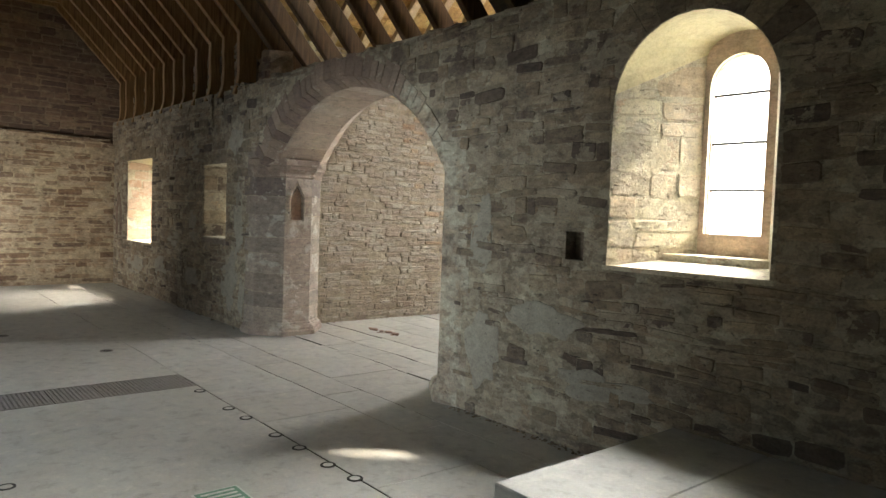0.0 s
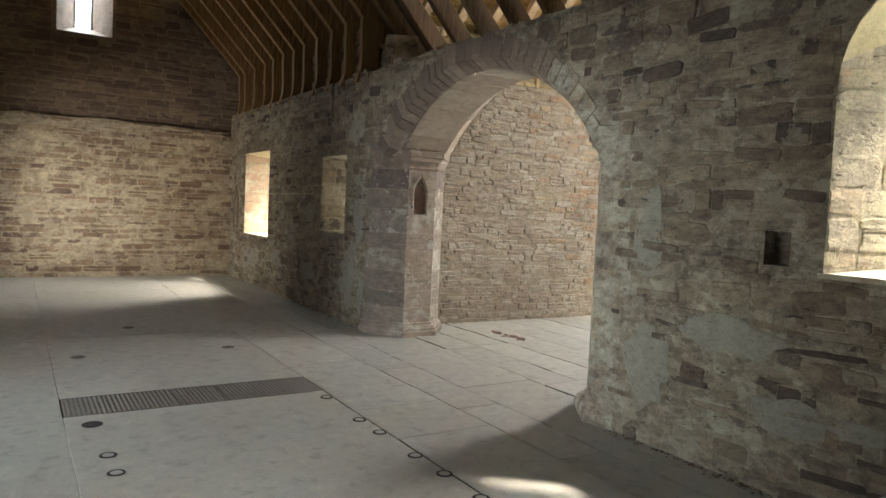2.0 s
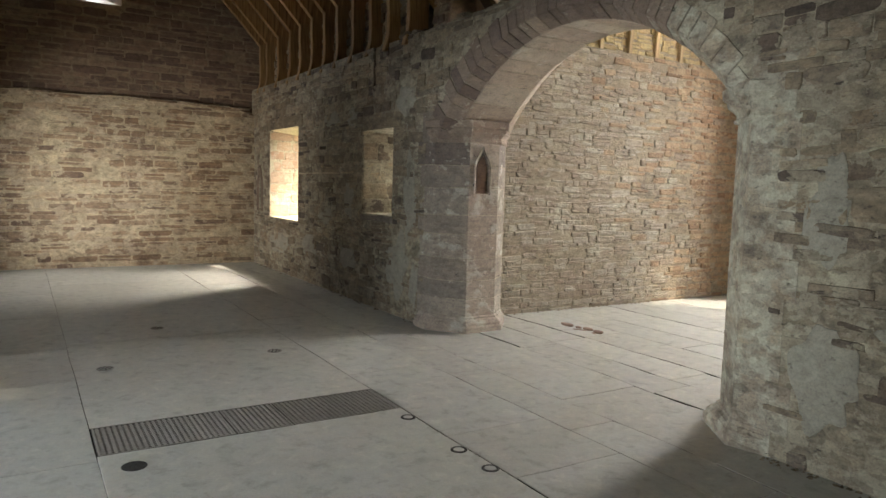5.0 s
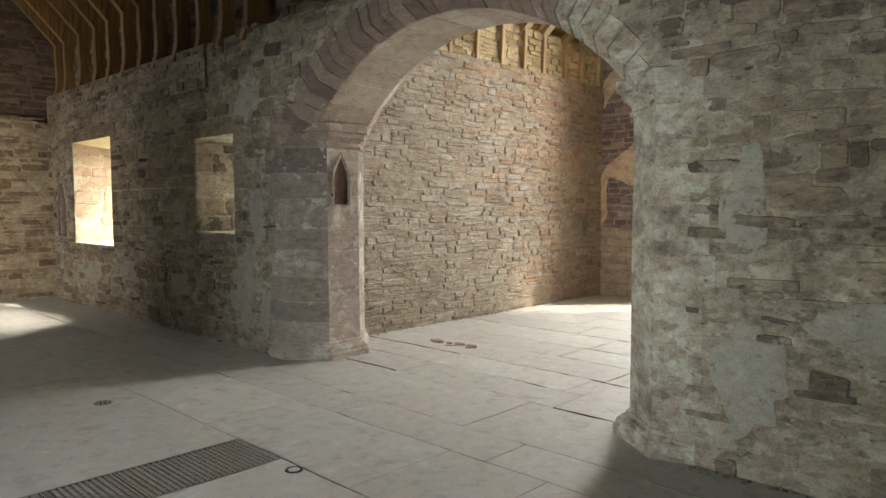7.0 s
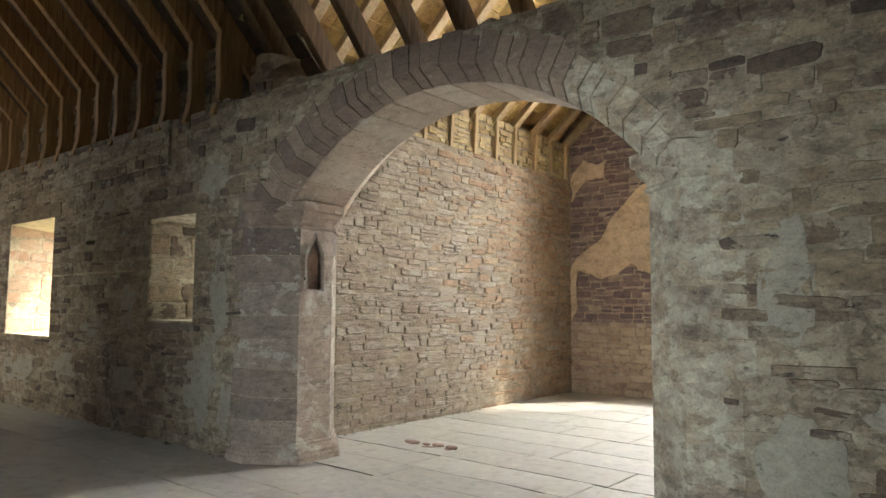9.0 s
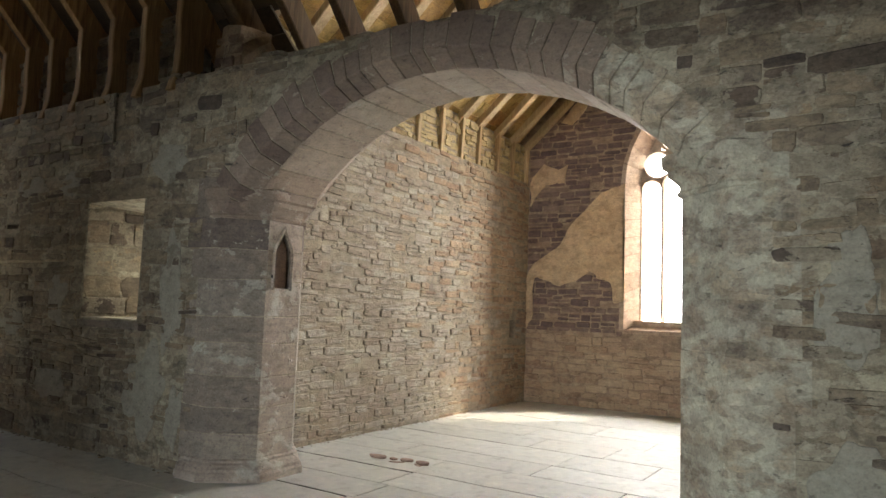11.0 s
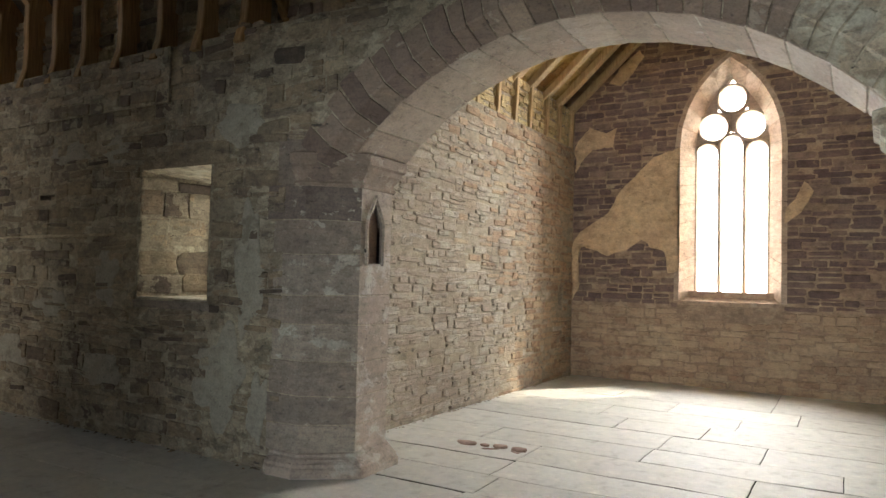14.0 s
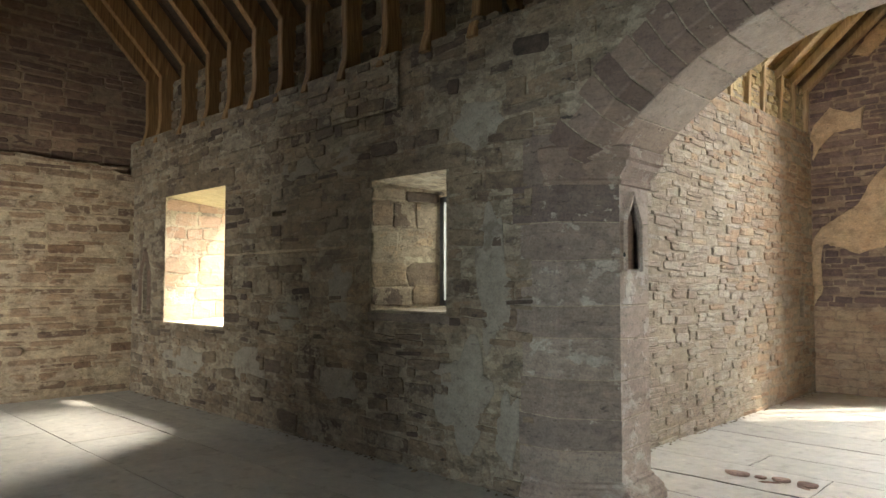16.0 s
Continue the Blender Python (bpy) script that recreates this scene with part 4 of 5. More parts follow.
def plaster_patch(name, outline, label, y_face=None, parent=None, mat=None, thick=0.022):
    """A sheet of plaster with a ragged edge."""
    rng = random.Random(len(outline))
    pts = []
    for i, a in enumerate(outline):
        b = outline[(i + 1) % len(outline)]
        k = max(2, int(math.dist(a, b) / 0.05))
        for j in range(k):
            x, z = a[0] + (b[0] - a[0]) * j / k, a[1] + (b[1] - a[1]) * j / k
            w = 0.05 * noise.noise((x * 5, 3, z * 5)) + 0.03 * noise.noise((x * 14, 9, z * 14))
            pts.append((x + w, z + w * 0.8))
    bm = bmesh.new()
    cx, cz = sum(p[0] for p in pts) / len(pts), sum(p[1] for p in pts) / len(pts)
    yf = Y_BACK if y_face is None else y_face
    loft(bm, [[(x, yf + 0.01, z) for x, z in pts], [(x, yf - thick * 0.6, z) for x, z in pts], [(cx + (x - cx) * 0.985, yf - thick, cz + (z - cz) * 0.985) for x, z in pts]], caps=True)
    bmesh.ops.triangulate(bm, faces=[f for f in bm.faces if len(f.verts) > 4])
    part(name, bm, mat or PLASTER, parent or wall_back, label)


plaster_patch("plaster_patch", [(-0.56, 1.98), (-0.46, 2.2), (0.0, 2.5), (0.2, 2.85), (0.44, 3.07), (0.66, 3.3), (1.04, 3.42), (1.04, 1.62), (0.9, 1.6), (0.86, 1.9), (0.72, 1.98), (0.5, 2.08), (0.28, 1.92), (0.0, 1.84), (-0.2, 1.93)], "large patch of buff lime plaster")
plaster_patch("plaster_patch", [(-0.56, 3.1), (-0.5, 3.62), (-0.3, 3.84), (-0.1, 3.72), (0.1, 3.78), (0.05, 3.48), (-0.25, 3.5), (-0.45, 3.3)], "small patch of buff plaster")
plaster_patch("plaster_patch", [(0.0, 4.5), (0.2, 4.75), (0.42, 4.92), (0.5, 4.82), (0.3, 4.55), (0.15, 4.42)], "small patch of buff plaster")
plaster_patch("plaster_patch", [(2.44, 2.3), (2.6, 2.42), (2.74, 2.7), (2.66, 2.86), (2.55, 2.62), (2.44, 2.5)], "small patch of buff plaster")
plaster_patch("plaster_patch", [(-0.56, 1.15), (-0.47, 1.3), (-0.44, 2.0), (-0.56, 2.05)], "strip of buff plaster at the corner")

# lime pointing smeared over the hall wall
def lime_patch(cx, cz, w, h, k):
    """A thin uneven skin of lime, feathered at its edge."""
    n = 56
    bm = bmesh.new()
    rings = []
    for f, y in ((1.0, 0.006), (0.97, -0.004), (0.86, -0.0085), (0.55, -0.011), (0.2, -0.012)):
        ring = []
        for i in range(n):
            a = 2 * math.pi * i / n
            c, q = math.cos(a), math.sin(a)
            r = f * (0.8 + 0.42 * noise.noise((c * 1.3 + k * 7, q * 1.3, 1)) + 0.2 * noise.noise((c * 2.6 + k * 7, q * 2.6, 2)) + 0.05 * noise.noise((c * 9, q * 9 + k * 5, 3)))
            ring.append((cx + w * r * c, y + 0.003 * noise.noise((c * f * 5, q * f * 5, k)), cz + h * r * q))
        rings.append(ring)
    loft(bm, rings)
    part("lime_patch", bm, LIME, wall_south, "grey lime pointing smeared over the stones")


for k, (cx, cz, w, h) in enumerate(((4.25, 1.55, 0.17, 0.42), (4.3, 0.6, 0.24, 0.34), (4.95, 0.9, 0.42, 0.16), (5.5, 0.5, 0.5, 0.14),
                                    (-0.76, 1.5, 0.18, 0.62), (-1.05, 0.62, 0.34, 0.46), (-0.62, 0.45, 0.12, 0.36), (-0.9, 2.62, 0.34, 0.2), (-2.6, 0.55, 0.4, 0.2), (-2.55, 1.4, 0.22, 0.3), (-3.4, 1.15, 0.34, 0.16),
                                    (-4.1, 0.6, 0.4, 0.24), (-3.2, 2.55, 0.4, 0.12), (-5.6, 0.5, 0.6, 0.24), (-2.45, 2.55, 0.26, 0.14))):
    lime_patch(cx, cz, w, h, k)

# ---- traceried chapel window ----
window_5 = thing("window_5", "tall pointed three-light window with stone tracery", "window", "structure")


def bar_path(pts, y0, y1, w, name, mat=JAMB_PALE):
    """A stone bar that follows points (x, z)."""
    bm = bmesh.new()
    rings = []
    for i, p in enumerate(pts):
        a, b = Vector(pts[max(0, i - 1)]), Vector(pts[min(len(pts) - 1, i + 1)])
        t = (b - a).normalized()
        s = Vector((-t.y, t.x)) * w / 2
        ym = (y0 + y1) / 2
        rings.append([(p[0] + s.x * k, y, p[1] + s.y * k) for k, y in ((1, ym - 0.01), (0.35, y0), (-0.35, y0), (-1, ym - 0.01), (-1, ym + 0.01), (-0.35, y1), (0.35, y1), (1, ym + 0.01))])
    loft(bm, rings)
    part(name, bm, mat, window_5)


def circle(cx, cz, r, n=20, a0=0.0, a1=2 * math.pi):
    return [(cx + r * math.cos(a0 + (a1 - a0) * i / n), cz + r * math.sin(a0 + (a1 - a0) * i / n)) for i in range(n + 1)]


Y0, Y1 = GY - 0.06, GY + 0.06
LW = 1.0 / 3
for k in (1, 2):
    x = CW - 0.5 + LW * k
    bar_path([(x, 1.33), (x, 2.2), (x, 3.3)], Y0, Y1, 0.07, "mullion")
for x in (CW - 0.49, CW + 0.49):
    bar_path([(x, 1.33), (x, 2.2), (x, 3.42)], Y0, Y1, 0.07, "jamb_bar")
for k in range(3):
    cx = CW - 0.5 + LW * (k + 0.5)
    lift = 0.1 if k == 1 else 0.0
    bar_path([(cx - LW / 2, 3.28)] + [(cx + (LW / 2) * math.cos(math.pi - math.pi * i / 12), 3.33 + lift + 0.17 * math.sin(math.pi * i / 12)) for i in range(13)] + [(cx + LW / 2, 3.28)], Y0, Y1, 0.07, "light_head")
for cx, cz, r in ((CW - 0.25, 3.72, 0.21), (CW + 0.25, 3.72, 0.21), (CW, 4.12, 0.205)):
    bar_path(circle(cx, cz, r), Y0, Y1, 0.065, "tracery_ring")


def plate(outline, name):
    """Solid tracery stone between outline pieces."""
    bm = bmesh.new()
    bm.faces.new([bm.verts.new((x, Y0 + 0.02, z)) for x, z in outline])
    f = bmesh.ops.extrude_face_region(bm, geom=list(bm.faces))
    for v in f["geom"]:
        if isinstance(v, bmesh.types.BMVert):
            v.co.y += 0.08
    part(name, bm, JAMB_PALE, window_5)


tops = pointed_head(CW, 0.51, 1.33, 3.42, 4.43)[2:]
bar_path(tops, Y0, Y1, 0.07, "head_bar")
# spandrels between the rings and the head
for sgn in (-1, 1):
    plate([(CW + sgn * 0.47, 3.84), (CW + sgn * 0.43, 3.92), (CW + sgn * 0.33, 4.1), (CW + sgn * 0.21, 4.22), (CW + sgn * 0.2, 4.06), (CW + sgn * 0.2, 3.93), (CW + sgn * 0.33, 3.92)], "spandrel")
    plate([(CW, 3.93), (CW + sgn * 0.08, 3.95), (CW + sgn * 0.14, 3.9), (CW + sgn * 0.06, 3.78), (CW + sgn * 0.03, 3.68), (CW, 3.62)], "spandrel")
    plate([(CW + sgn * 0.47, 3.62), (CW + sgn * 0.5, 3.42), (CW + sgn * 0.42, 3.47), (CW + sgn * 0.33, 3.51), (CW + sgn * 0.38, 3.56)], "spandrel")
bm = bmesh.new()
box(bm, CW - CWH - 0.01, CW + CWH + 0.01, Y_BACK - 0.025, Y_BACK + 0.12, CSILL - 0.045, CSILL + 0.02, 0.003)
part("window_sill", bm, JAMB_PALE, window_5, "pale pink stone sill")
bm = bmesh.new()
box(bm, CW - 0.56, CW + 0.56, Y_BACK + 0.1, GY + 0.05, CSILL + 0.04, 1.345, 0.003)
part("sill_slope", bm, JAMB_PALE, window_5)
# dressed stones of the splay, laid edge to edge up the sides and over the head
outer, inn = pointed_head(CW, CWH, CSILL, CSPR, CAPX), pointed_head(CW, 0.495, 1.33, 3.42, 4.42)
o2, i2 = outer[2:], inn[2:]
side_r = [((CW + CWH, CSILL + (CSPR - CSILL) * k / 8), (CW + 0.495, 1.33 + (3.42 - 1.33) * k / 8)) for k in range(9)]
head = list(zip(o2, i2))
side_l = [((2 * CW - a[0], a[1]), (2 * CW - b[0], b[1])) for a, b in reversed(side_r)]
for run in (side_r, head[::2], side_l):
    for (oa, ia), (ob_, ib) in zip(run, run[1:]):
        bm = bmesh.new()
        rings = []
        for (o, i_), k in (((oa, ia), 0.02), ((ob_, ib), 0.98)):
            oo = Vector(oa).lerp(Vector(ob_), k)
            ii = Vector(ia).lerp(Vector(ib), k)
            out = (oo - Vector((CW, min(oo.y, 3.42)))).normalized()
            rings.append([(oo.x, Y_BACK - 0.018, oo.y), (ii.x, GY - 0.07, ii.y), (ii.x + out.x * 0.1, GY - 0.07, ii.y + out.y * 0.1), (oo.x + out.x * 0.07, Y_BACK - 0.018, oo.y + out.y * 0.07)])
        loft(bm, rings)
        part("splay_stone", bm, JAMB_PALE, window_5)
bm = bmesh.new()
bm.faces.new([bm.verts.new((x, GY, z)) for x, z in light_shape])
pane = part("pane", bm, GLASS, window_5)
pane.visible_shadow = False

# ---- roofs ----
RIDGE_Z = KINK_Z + SLOPE * 2.87
WALL_HEAD_Y = 0.72


RD = 0.22                    # depth of the rafters


def post_mesh(bm, sgn, rough=0.008):
    """A deep plank-like post whose foot kicks forward over the wall."""
    def p(y, z):
        return (RIDGE_Y + sgn * (y - RIDGE_Y), z)
    rings = []
    for z, yf, w in ((HEAD - 0.09, -0.05, 0.047), (HEAD - 0.02, -0.035, 0.045), (HEAD + 0.1, -0.006, 0.044), (HEAD + 0.3, 0.008, 0.043), (HEAD + 0.55, 0.004, 0.043), (KINK_Z + 0.03, 0.0, 0.043)):
        yf += random.uniform(-rough, rough)
        dx = random.uniform(-rough, rough) * 0.6
        e = 0.010
        yb = 0.26
        sec = [(-w, yb), (-w, yf + e), (-w + e, yf), (w - e, yf), (w, yf + e), (w, yb)]
        rings.append([(x + dx, *p(y, z)) for x, y in sec])
    loft(bm, rings)


def hall_truss(ashlar):
    """A pair of deep rafters with collar; ashlar posts where they remain."""
    t = thing("rafter_truss", "old dark oak rafter pair with collar" + (" and ashlar posts" if ashlar else ""), "roof truss", group="hall rafters")
    ny, nz = 0.5 * RD * SLOPE / math.hypot(1, SLOPE), 0.5 * RD / math.hypot(1, SLOPE)
    for sgn in (1, -1):
        def p(y, z):
            return (0, RIDGE_Y + sgn * (y - RIDGE_Y), z)
        bm = bmesh.new()
        low = 0.62
        beam(bm, p(low + ny, KINK_Z - SLOPE * low + nz), p(RIDGE_Y + ny * 0.2, RIDGE_Z + nz), 0.085, RD, (1, 0, 0), 0.007)
        # bare rafters take the darker oak: their shade is in the colour
        part("rafter", bm, OAK if ashlar else SHADED_OAK, t)
        if ashlar or sgn < 0:
            bm = bmesh.new()
            post_mesh(bm, sgn)
            part("ashlar_post", bm, POST_OAK, t)
    bm = bmesh.new()
    beam(bm, (0, -1.1, 5.52), (0, -4.64, 5.52), 0.08, 0.2, (1, 0, 0), 0.005)
    part("collar", bm, OAK, t)
    return t


xs = [-6.82, -6.46, -5.72, -5.15, -4.56, -4.05, -3.57, -3.05, -2.48, -1.95, -1.42] + [-0.93 + 0.545 * i for i in range(21)]
posted, bare = hall_truss(True), hall_truss(False)
posted.location.x, bare.location.x = xs[0], xs[12]
rng = random.Random(71)
for i, x in enumerate(xs):
    if i in (0, 12) or x > X_EAST - 0.2:
        continue
    copy_thing(posted if i < 12 else bare, pose(x + rng.uniform(-.015, .015), rng.uniform(-.015, .015), rng.uniform(-.01, .01), 0, rng.uniform(-.6, .6), rng.uniform(-.4, .4)))
# stub of old masonry on the wall head
stub = thing("masonry_stub", "short stub of crumbling rubble left on the wall head", "masonry", "structure", loc=(-0.42, 0.3, HEAD))
bm = bmesh.new()
loft(bm, [[(x + 0.06 * noise.noise((x * 9, y * 9, z * 7)) - (z - HEAD) * 0.12 * (1 if x > -0.4 else -1), y + 0.05 * noise.noise((x * 8, z * 9, y * 7)), z + (0.07 * noise.noise((x * 8, y * 8, 2)) if z > HEAD else 0)) for x, y in
     ((-0.62, 0.18), (-0.5, 0.16), (-0.38, 0.16), (-0.24, 0.18), (-0.22, 0.34), (-0.26, 0.52), (-0.42, 0.54), (-0.6, 0.5))] for z in (HEAD - 0.02, 3.46, 3.56, 3.66, 3.76, 3.84)])
part("core", bm, GABLE_MORTAR, stub)
face(stub, GABLE_STONE, (-0.61, 0.185, HEAD), (1, 0, 0), (0, -1, 0), courses(0.36, 0.38, (0.07, 0.12), (0.12, 0.25), None, rng), 0.03, None, rng, 0.05)
# masonry between the posts
bm = bmesh.new()
box(bm, X_END, -0.95, 0.17, 0.4, HEAD - 0.02, KINK_Z - 0.05)
infill = tagged(part("wall_infill", bm, HALL_MORTAR), "rubble filling between the ashlar posts", "wall", kind="structure")
rng = random.Random(72)
face(infill, HALL_STONE, (X_END, 0.175, HEAD), (1, 0, 0), (0, -1, 0), courses(6.2, 0.7, (0.08, 0.16), (0.14, 0.36), None, rng), 0.025, None, rng)
face(wall_south, HALL_STONE, (-1.3, 0.1, HEAD - 0.01), (1, 0, 0), (0, -1, 0), courses(11.0, 0.06, (0.05, 0.07), (0.1, 0.3), None, rng, skip=0.35), 0.09, None, rng, 0.15)


def chapel_truss():
    t = thing("rafter_truss", "pale oak chapel rafter pair with ashlar posts", "roof truss", group="chapel rafters")
    for sgn in (1, -1):
        def p(x, z):
            return (AX + sgn * (x - AX), 0, z)
        bm = bmesh.new()
        beam(bm, p(X_SIDE - 0.55, C_KINK - 0.55 * C_SLOPE), p(AX + 0.02, C_RIDGE), 0.085, 0.13, (0, 1, 0), 0.004)
        part("rafter", bm, NEW_OAK, t)
        bm = bmesh.new()
        beam(bm, p(X_SIDE - 0.05, 3.5), p(X_SIDE - 0.03, C_KINK + 0.02), 0.10, 0.07, (1, 0, 0), 0.004)
        part("ashlar_post", bm, NEW_OAK, t)
    bm = bmesh.new()
    beam(bm, (X_SIDE + 1.35, 0, C_KINK + 1.25), (X_SIDE2 - 1.35, 0, C_KINK + 1.25), 0.08, 0.13)
    part("collar", bm, NEW_OAK, t)
    return t


ct = chapel_truss()
cys = [6.44 - 0.52 * i for i in range(12)]
ct.location.y = cys[0]
for y in cys[1:]:
    copy_thing(ct, pose(rng.uniform(-.008, .008), y + rng.uniform(-.02, .02), 0, 0, 0, rng.uniform(-.3, .3)))
bm = bmesh.new()
box(bm, X_SIDE - 0.4, X_SIDE - 0.05, T, Y_BACK, 3.5, C_KINK)
infill2 = tagged(part("wall_infill_chapel", bm, SIDE_MORTAR), "yellowish rubble between the chapel posts", "wall", kind="structure")
face(infill2, INFILL, (X_SIDE - 0.055, T, 3.52), (0, 1, 0), (1, 0, 0), courses(Y_BACK - T, 0.6, (0.06, 0.13), (0.1, 0.3), None, rng), 0.025, None, rng)


def slates(name, at, u0, u1, lo, hi, row, width, mat, label, rng):
    """Overlapping stone slates seen from below, in one mesh. at(u, s): the point u along the eaves and s up the slope; lo(u), hi: the slope's ends."""
    vs, fs = [], []
    s = -3.0
    while s < hi + 0.1:
        u = u0
        while u < u1:
            w = rng.uniform(*width)
            if s + row > lo(u + w / 2) and s < hi:
                a, b = max(s, lo(u + w / 2)), s + row * 1.25
                e = rng.uniform(0, 0.015)
                lift = rng.uniform(0.0, 0.01)
                base = len(vs)
                for k in (0, 0.022):
                    for uu, ss, l in ((u + 0.004, a, 0.03), (u + w - 0.004, a, 0.03), (u + w - 0.004, b, 0), (u + 0.004, b, 0)):
                        vs.append(tuple(at(uu, ss + e, l + k + lift)))
                fs += [tuple(base + j for j in q) for q in ((0, 1, 2, 3), (7, 6, 5, 4), (0, 4, 5, 1), (1, 5, 6, 2), (2, 6, 7, 3), (3, 7, 4, 0))]
            u += w
        s += row
    me = bpy.data.meshes.new(name)
    me.from_pydata(vs, [], fs)
    me.materials.append(mat)
    return tagged(new(name, me), label, "roof", kind="structure")


c47 = 1 / math.hypot(1, SLOPE)
s47 = SLOPE * c47
cc = 1 / math.hypot(1, C_SLOPE)
cs = C_SLOPE * cc
OFF = RD + 0.01


def hall_at(sgn):
    def at(u, s, l):
        y = -s * c47 + (l + OFF) * s47
        z = KINK_Z + s * s47 + (l + OFF) * c47
        return (u, y if sgn > 0 else 2 * RIDGE_Y - y, z)
    return at


def chapel_at(sgn):
    def at(u, s, l):
        x = X_SIDE + s * cc - (l + OFF) * cs
        z = C_KINK + s * cs + (l + OFF) * cc
        return (x if sgn > 0 else 2 * AX - x, u, z)
    return at


def hall_low(u):
    """Where the hall's slope gives way to the chapel roof."""
    z = C_KINK + C_SLOPE * min(u - X_SIDE, 2 * AX - X_SIDE - u)
    return (z + OFF / cc - KINK_Z - OFF * c47) / s47 - 0.06 if X_SIDE + 0.45 < u < 2 * AX - X_SIDE - 0.45 else -1.35


rng = random.Random(81)
HALL_LEN, CH_LEN = 2.87 / c47 + 0.1, (AX - X_SIDE) / cc + 0.1
slates("roof_hall_south", hall_at(1), X_END - 0.8, X_EAST + 0.5, hall_low, HALL_LEN, 0.26, (0.2, 0.42), SHADED_SLATE, "stone slates on old rafters", rng)
slates("roof_hall_north", hall_at(-1), X_END - 0.8, X_EAST + 0.5, lambda u: -1.35, HALL_LEN, 0.3, (0.3, 0.5), SHADED_SLATE, "stone slates on old rafters", rng)


def chapel_slope(name, sgn):
    at0 = chapel_at(sgn)
    vs, fs, s = [], [], -0.85
    while s < CH_LEN:
        z = C_KINK + s * cs + OFF * cc
        y0 = min(0.9, (KINK_Z + OFF / c47 - z) / SLOPE - 0.06)
        y = y0
        while y < Y_BACK + 0.8:
            w = rng.uniform(0.2, 0.4)
            base, e, lift = len(vs), rng.uniform(0, 0.015), rng.uniform(0, 0.01)
            for k in (0, 0.022):
                for uu, ss, l in ((y + 0.004, s, 0.03), (y + w - 0.004, s, 0.03), (y + w - 0.004, s + 0.32, 0), (y + 0.004, s + 0.32, 0)):
                    vs.append(tuple(at0(uu, ss + e, l + k + lift)))
            fs += [tuple(base + j for j in q) for q in ((0, 1, 2, 3), (7, 6, 5, 4), (0, 4, 5, 1), (1, 5, 6, 2), (2, 6, 7, 3), (3, 7, 4, 0))]
            y += w
        s += 0.25
    me = bpy.data.meshes.new(name)
    me.from_pydata(vs, [], fs)
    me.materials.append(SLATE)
    return tagged(new(name, me), "sunlit yellow-brown stone slates over the chapel", "roof", kind="structure")


chapel_slope("roof_chapel_west", 1)
chapel_slope("roof_chapel_east", -1)
# added sheet over the unseen north slope, blocks skylight between the slates
for nm, at, a, b, ln in (("roof_underlay_north", hall_at(-1), X_END - 0.8, X_EAST + 0.6, HALL_LEN),):
    bm = bmesh.new()
    bm.faces.new([bm.verts.new(at(u, s, 0.08)) for u, s in ((a, -1.4), (b, -1.4), (b, ln), (a, ln))])
    tagged(part(nm, bm, SLATE), "unseen sheet that seals the north slates", "roof", kind="structure")

# ---- ground outside ----
bm = bmesh.new()
bmesh.ops.create_grid(bm, x_segments=4, y_segments=4, size=400, matrix=Matrix.Translation((0, 0, -0.35)))
tagged(part("ground", bm, GROUND), "grass outside", "ground", kind="structure")

# ---- floor ----
bm = bmesh.new()
box(bm, X_END - 0.3, X_EAST + 0.3, Y_NORTH - 0.7, 0.05, -0.3, -0.05)
box(bm, X_SIDE - 0.3, X_SIDE2 + 0.3, 0.05, Y_BACK + 0.2, -0.3, -0.05)
floor = tagged(part("floor", bm, JOINT), "large worn pale grey flagstones with dark joints", "floor", kind="structure")
SLABS = []
rng = random.Random(91)


STRONG = {-3.61: 0.004, -1.6: 0.006, -0.38: 0.004, 0.42: 0.012, 0.86: 0.004, 1.34: 0.017, 1.92: 0.008, 2.42: 0.004, 3.08: 0.015, 3.66: 0.006, -0.8: 0.005, 4.3: 0.005, 5.0: 0.006}


def slab_row(x0, x1, y0, y1, length, gap=0.004, fixed=None, faint=1.0):
    x = x0
    stops = list(fixed or [])
    while x < x1 - 0.05:
        w = rng.uniform(*length)
        nxt = [s for s in stops if s > x + 0.01]
        if nxt and nxt[0] < x + w + length[0] * 0.4:
            w = nxt[0] - x
        if x1 - x - w < length[0] * 0.6:
            w = x1 - x
        SLABS.append((x, x + w, y0, y1, rng.uniform(0.15, 0.6) * gap, (faint * STRONG.get(y0, 0.0015) * rng.choice((0.2, 0.6, 1, 1.4)), faint * STRONG.get(y1, 0.0015) * rng.choice((0.2, 0.6, 1, 1.4)))))
        x += w


slab_row(X_END, 1.60, -3.61, -1.60, (2.0, 3.2), 0.003, [-3.9, -0.95, 1.60], 0.25)
slab_row(2.12, X_EAST, -3.61, -1.60, (2.2, 3.4), 0.004)
for y0, y1 in ((-5.75, -4.7), (-4.7, -3.61)):
    slab_row(X_END, X_EAST, y0, y1, (1.0, 2.0), 0.005, None, 0.25)
slab_row(X_END, X_EAST, -1.60, -0.80, (1.2, 2.2), 0.005, [1.15, 2.76, 3.5])
slab_row(X_END, X_EAST, -0.80, -0.38, (1.2, 2.2), 0.006, [1.6, 3.05])
slab_row(X_END, -0.42, -0.38, 0.02, (0.8, 1.6))
slab_row(-0.42, 3.9, -0.38, 0.42, (1.1, 2.0), 0.008, [0.95, 2.5])
slab_row(3.9, X_EAST, -0.38, 0.02, (0.8, 1.6))
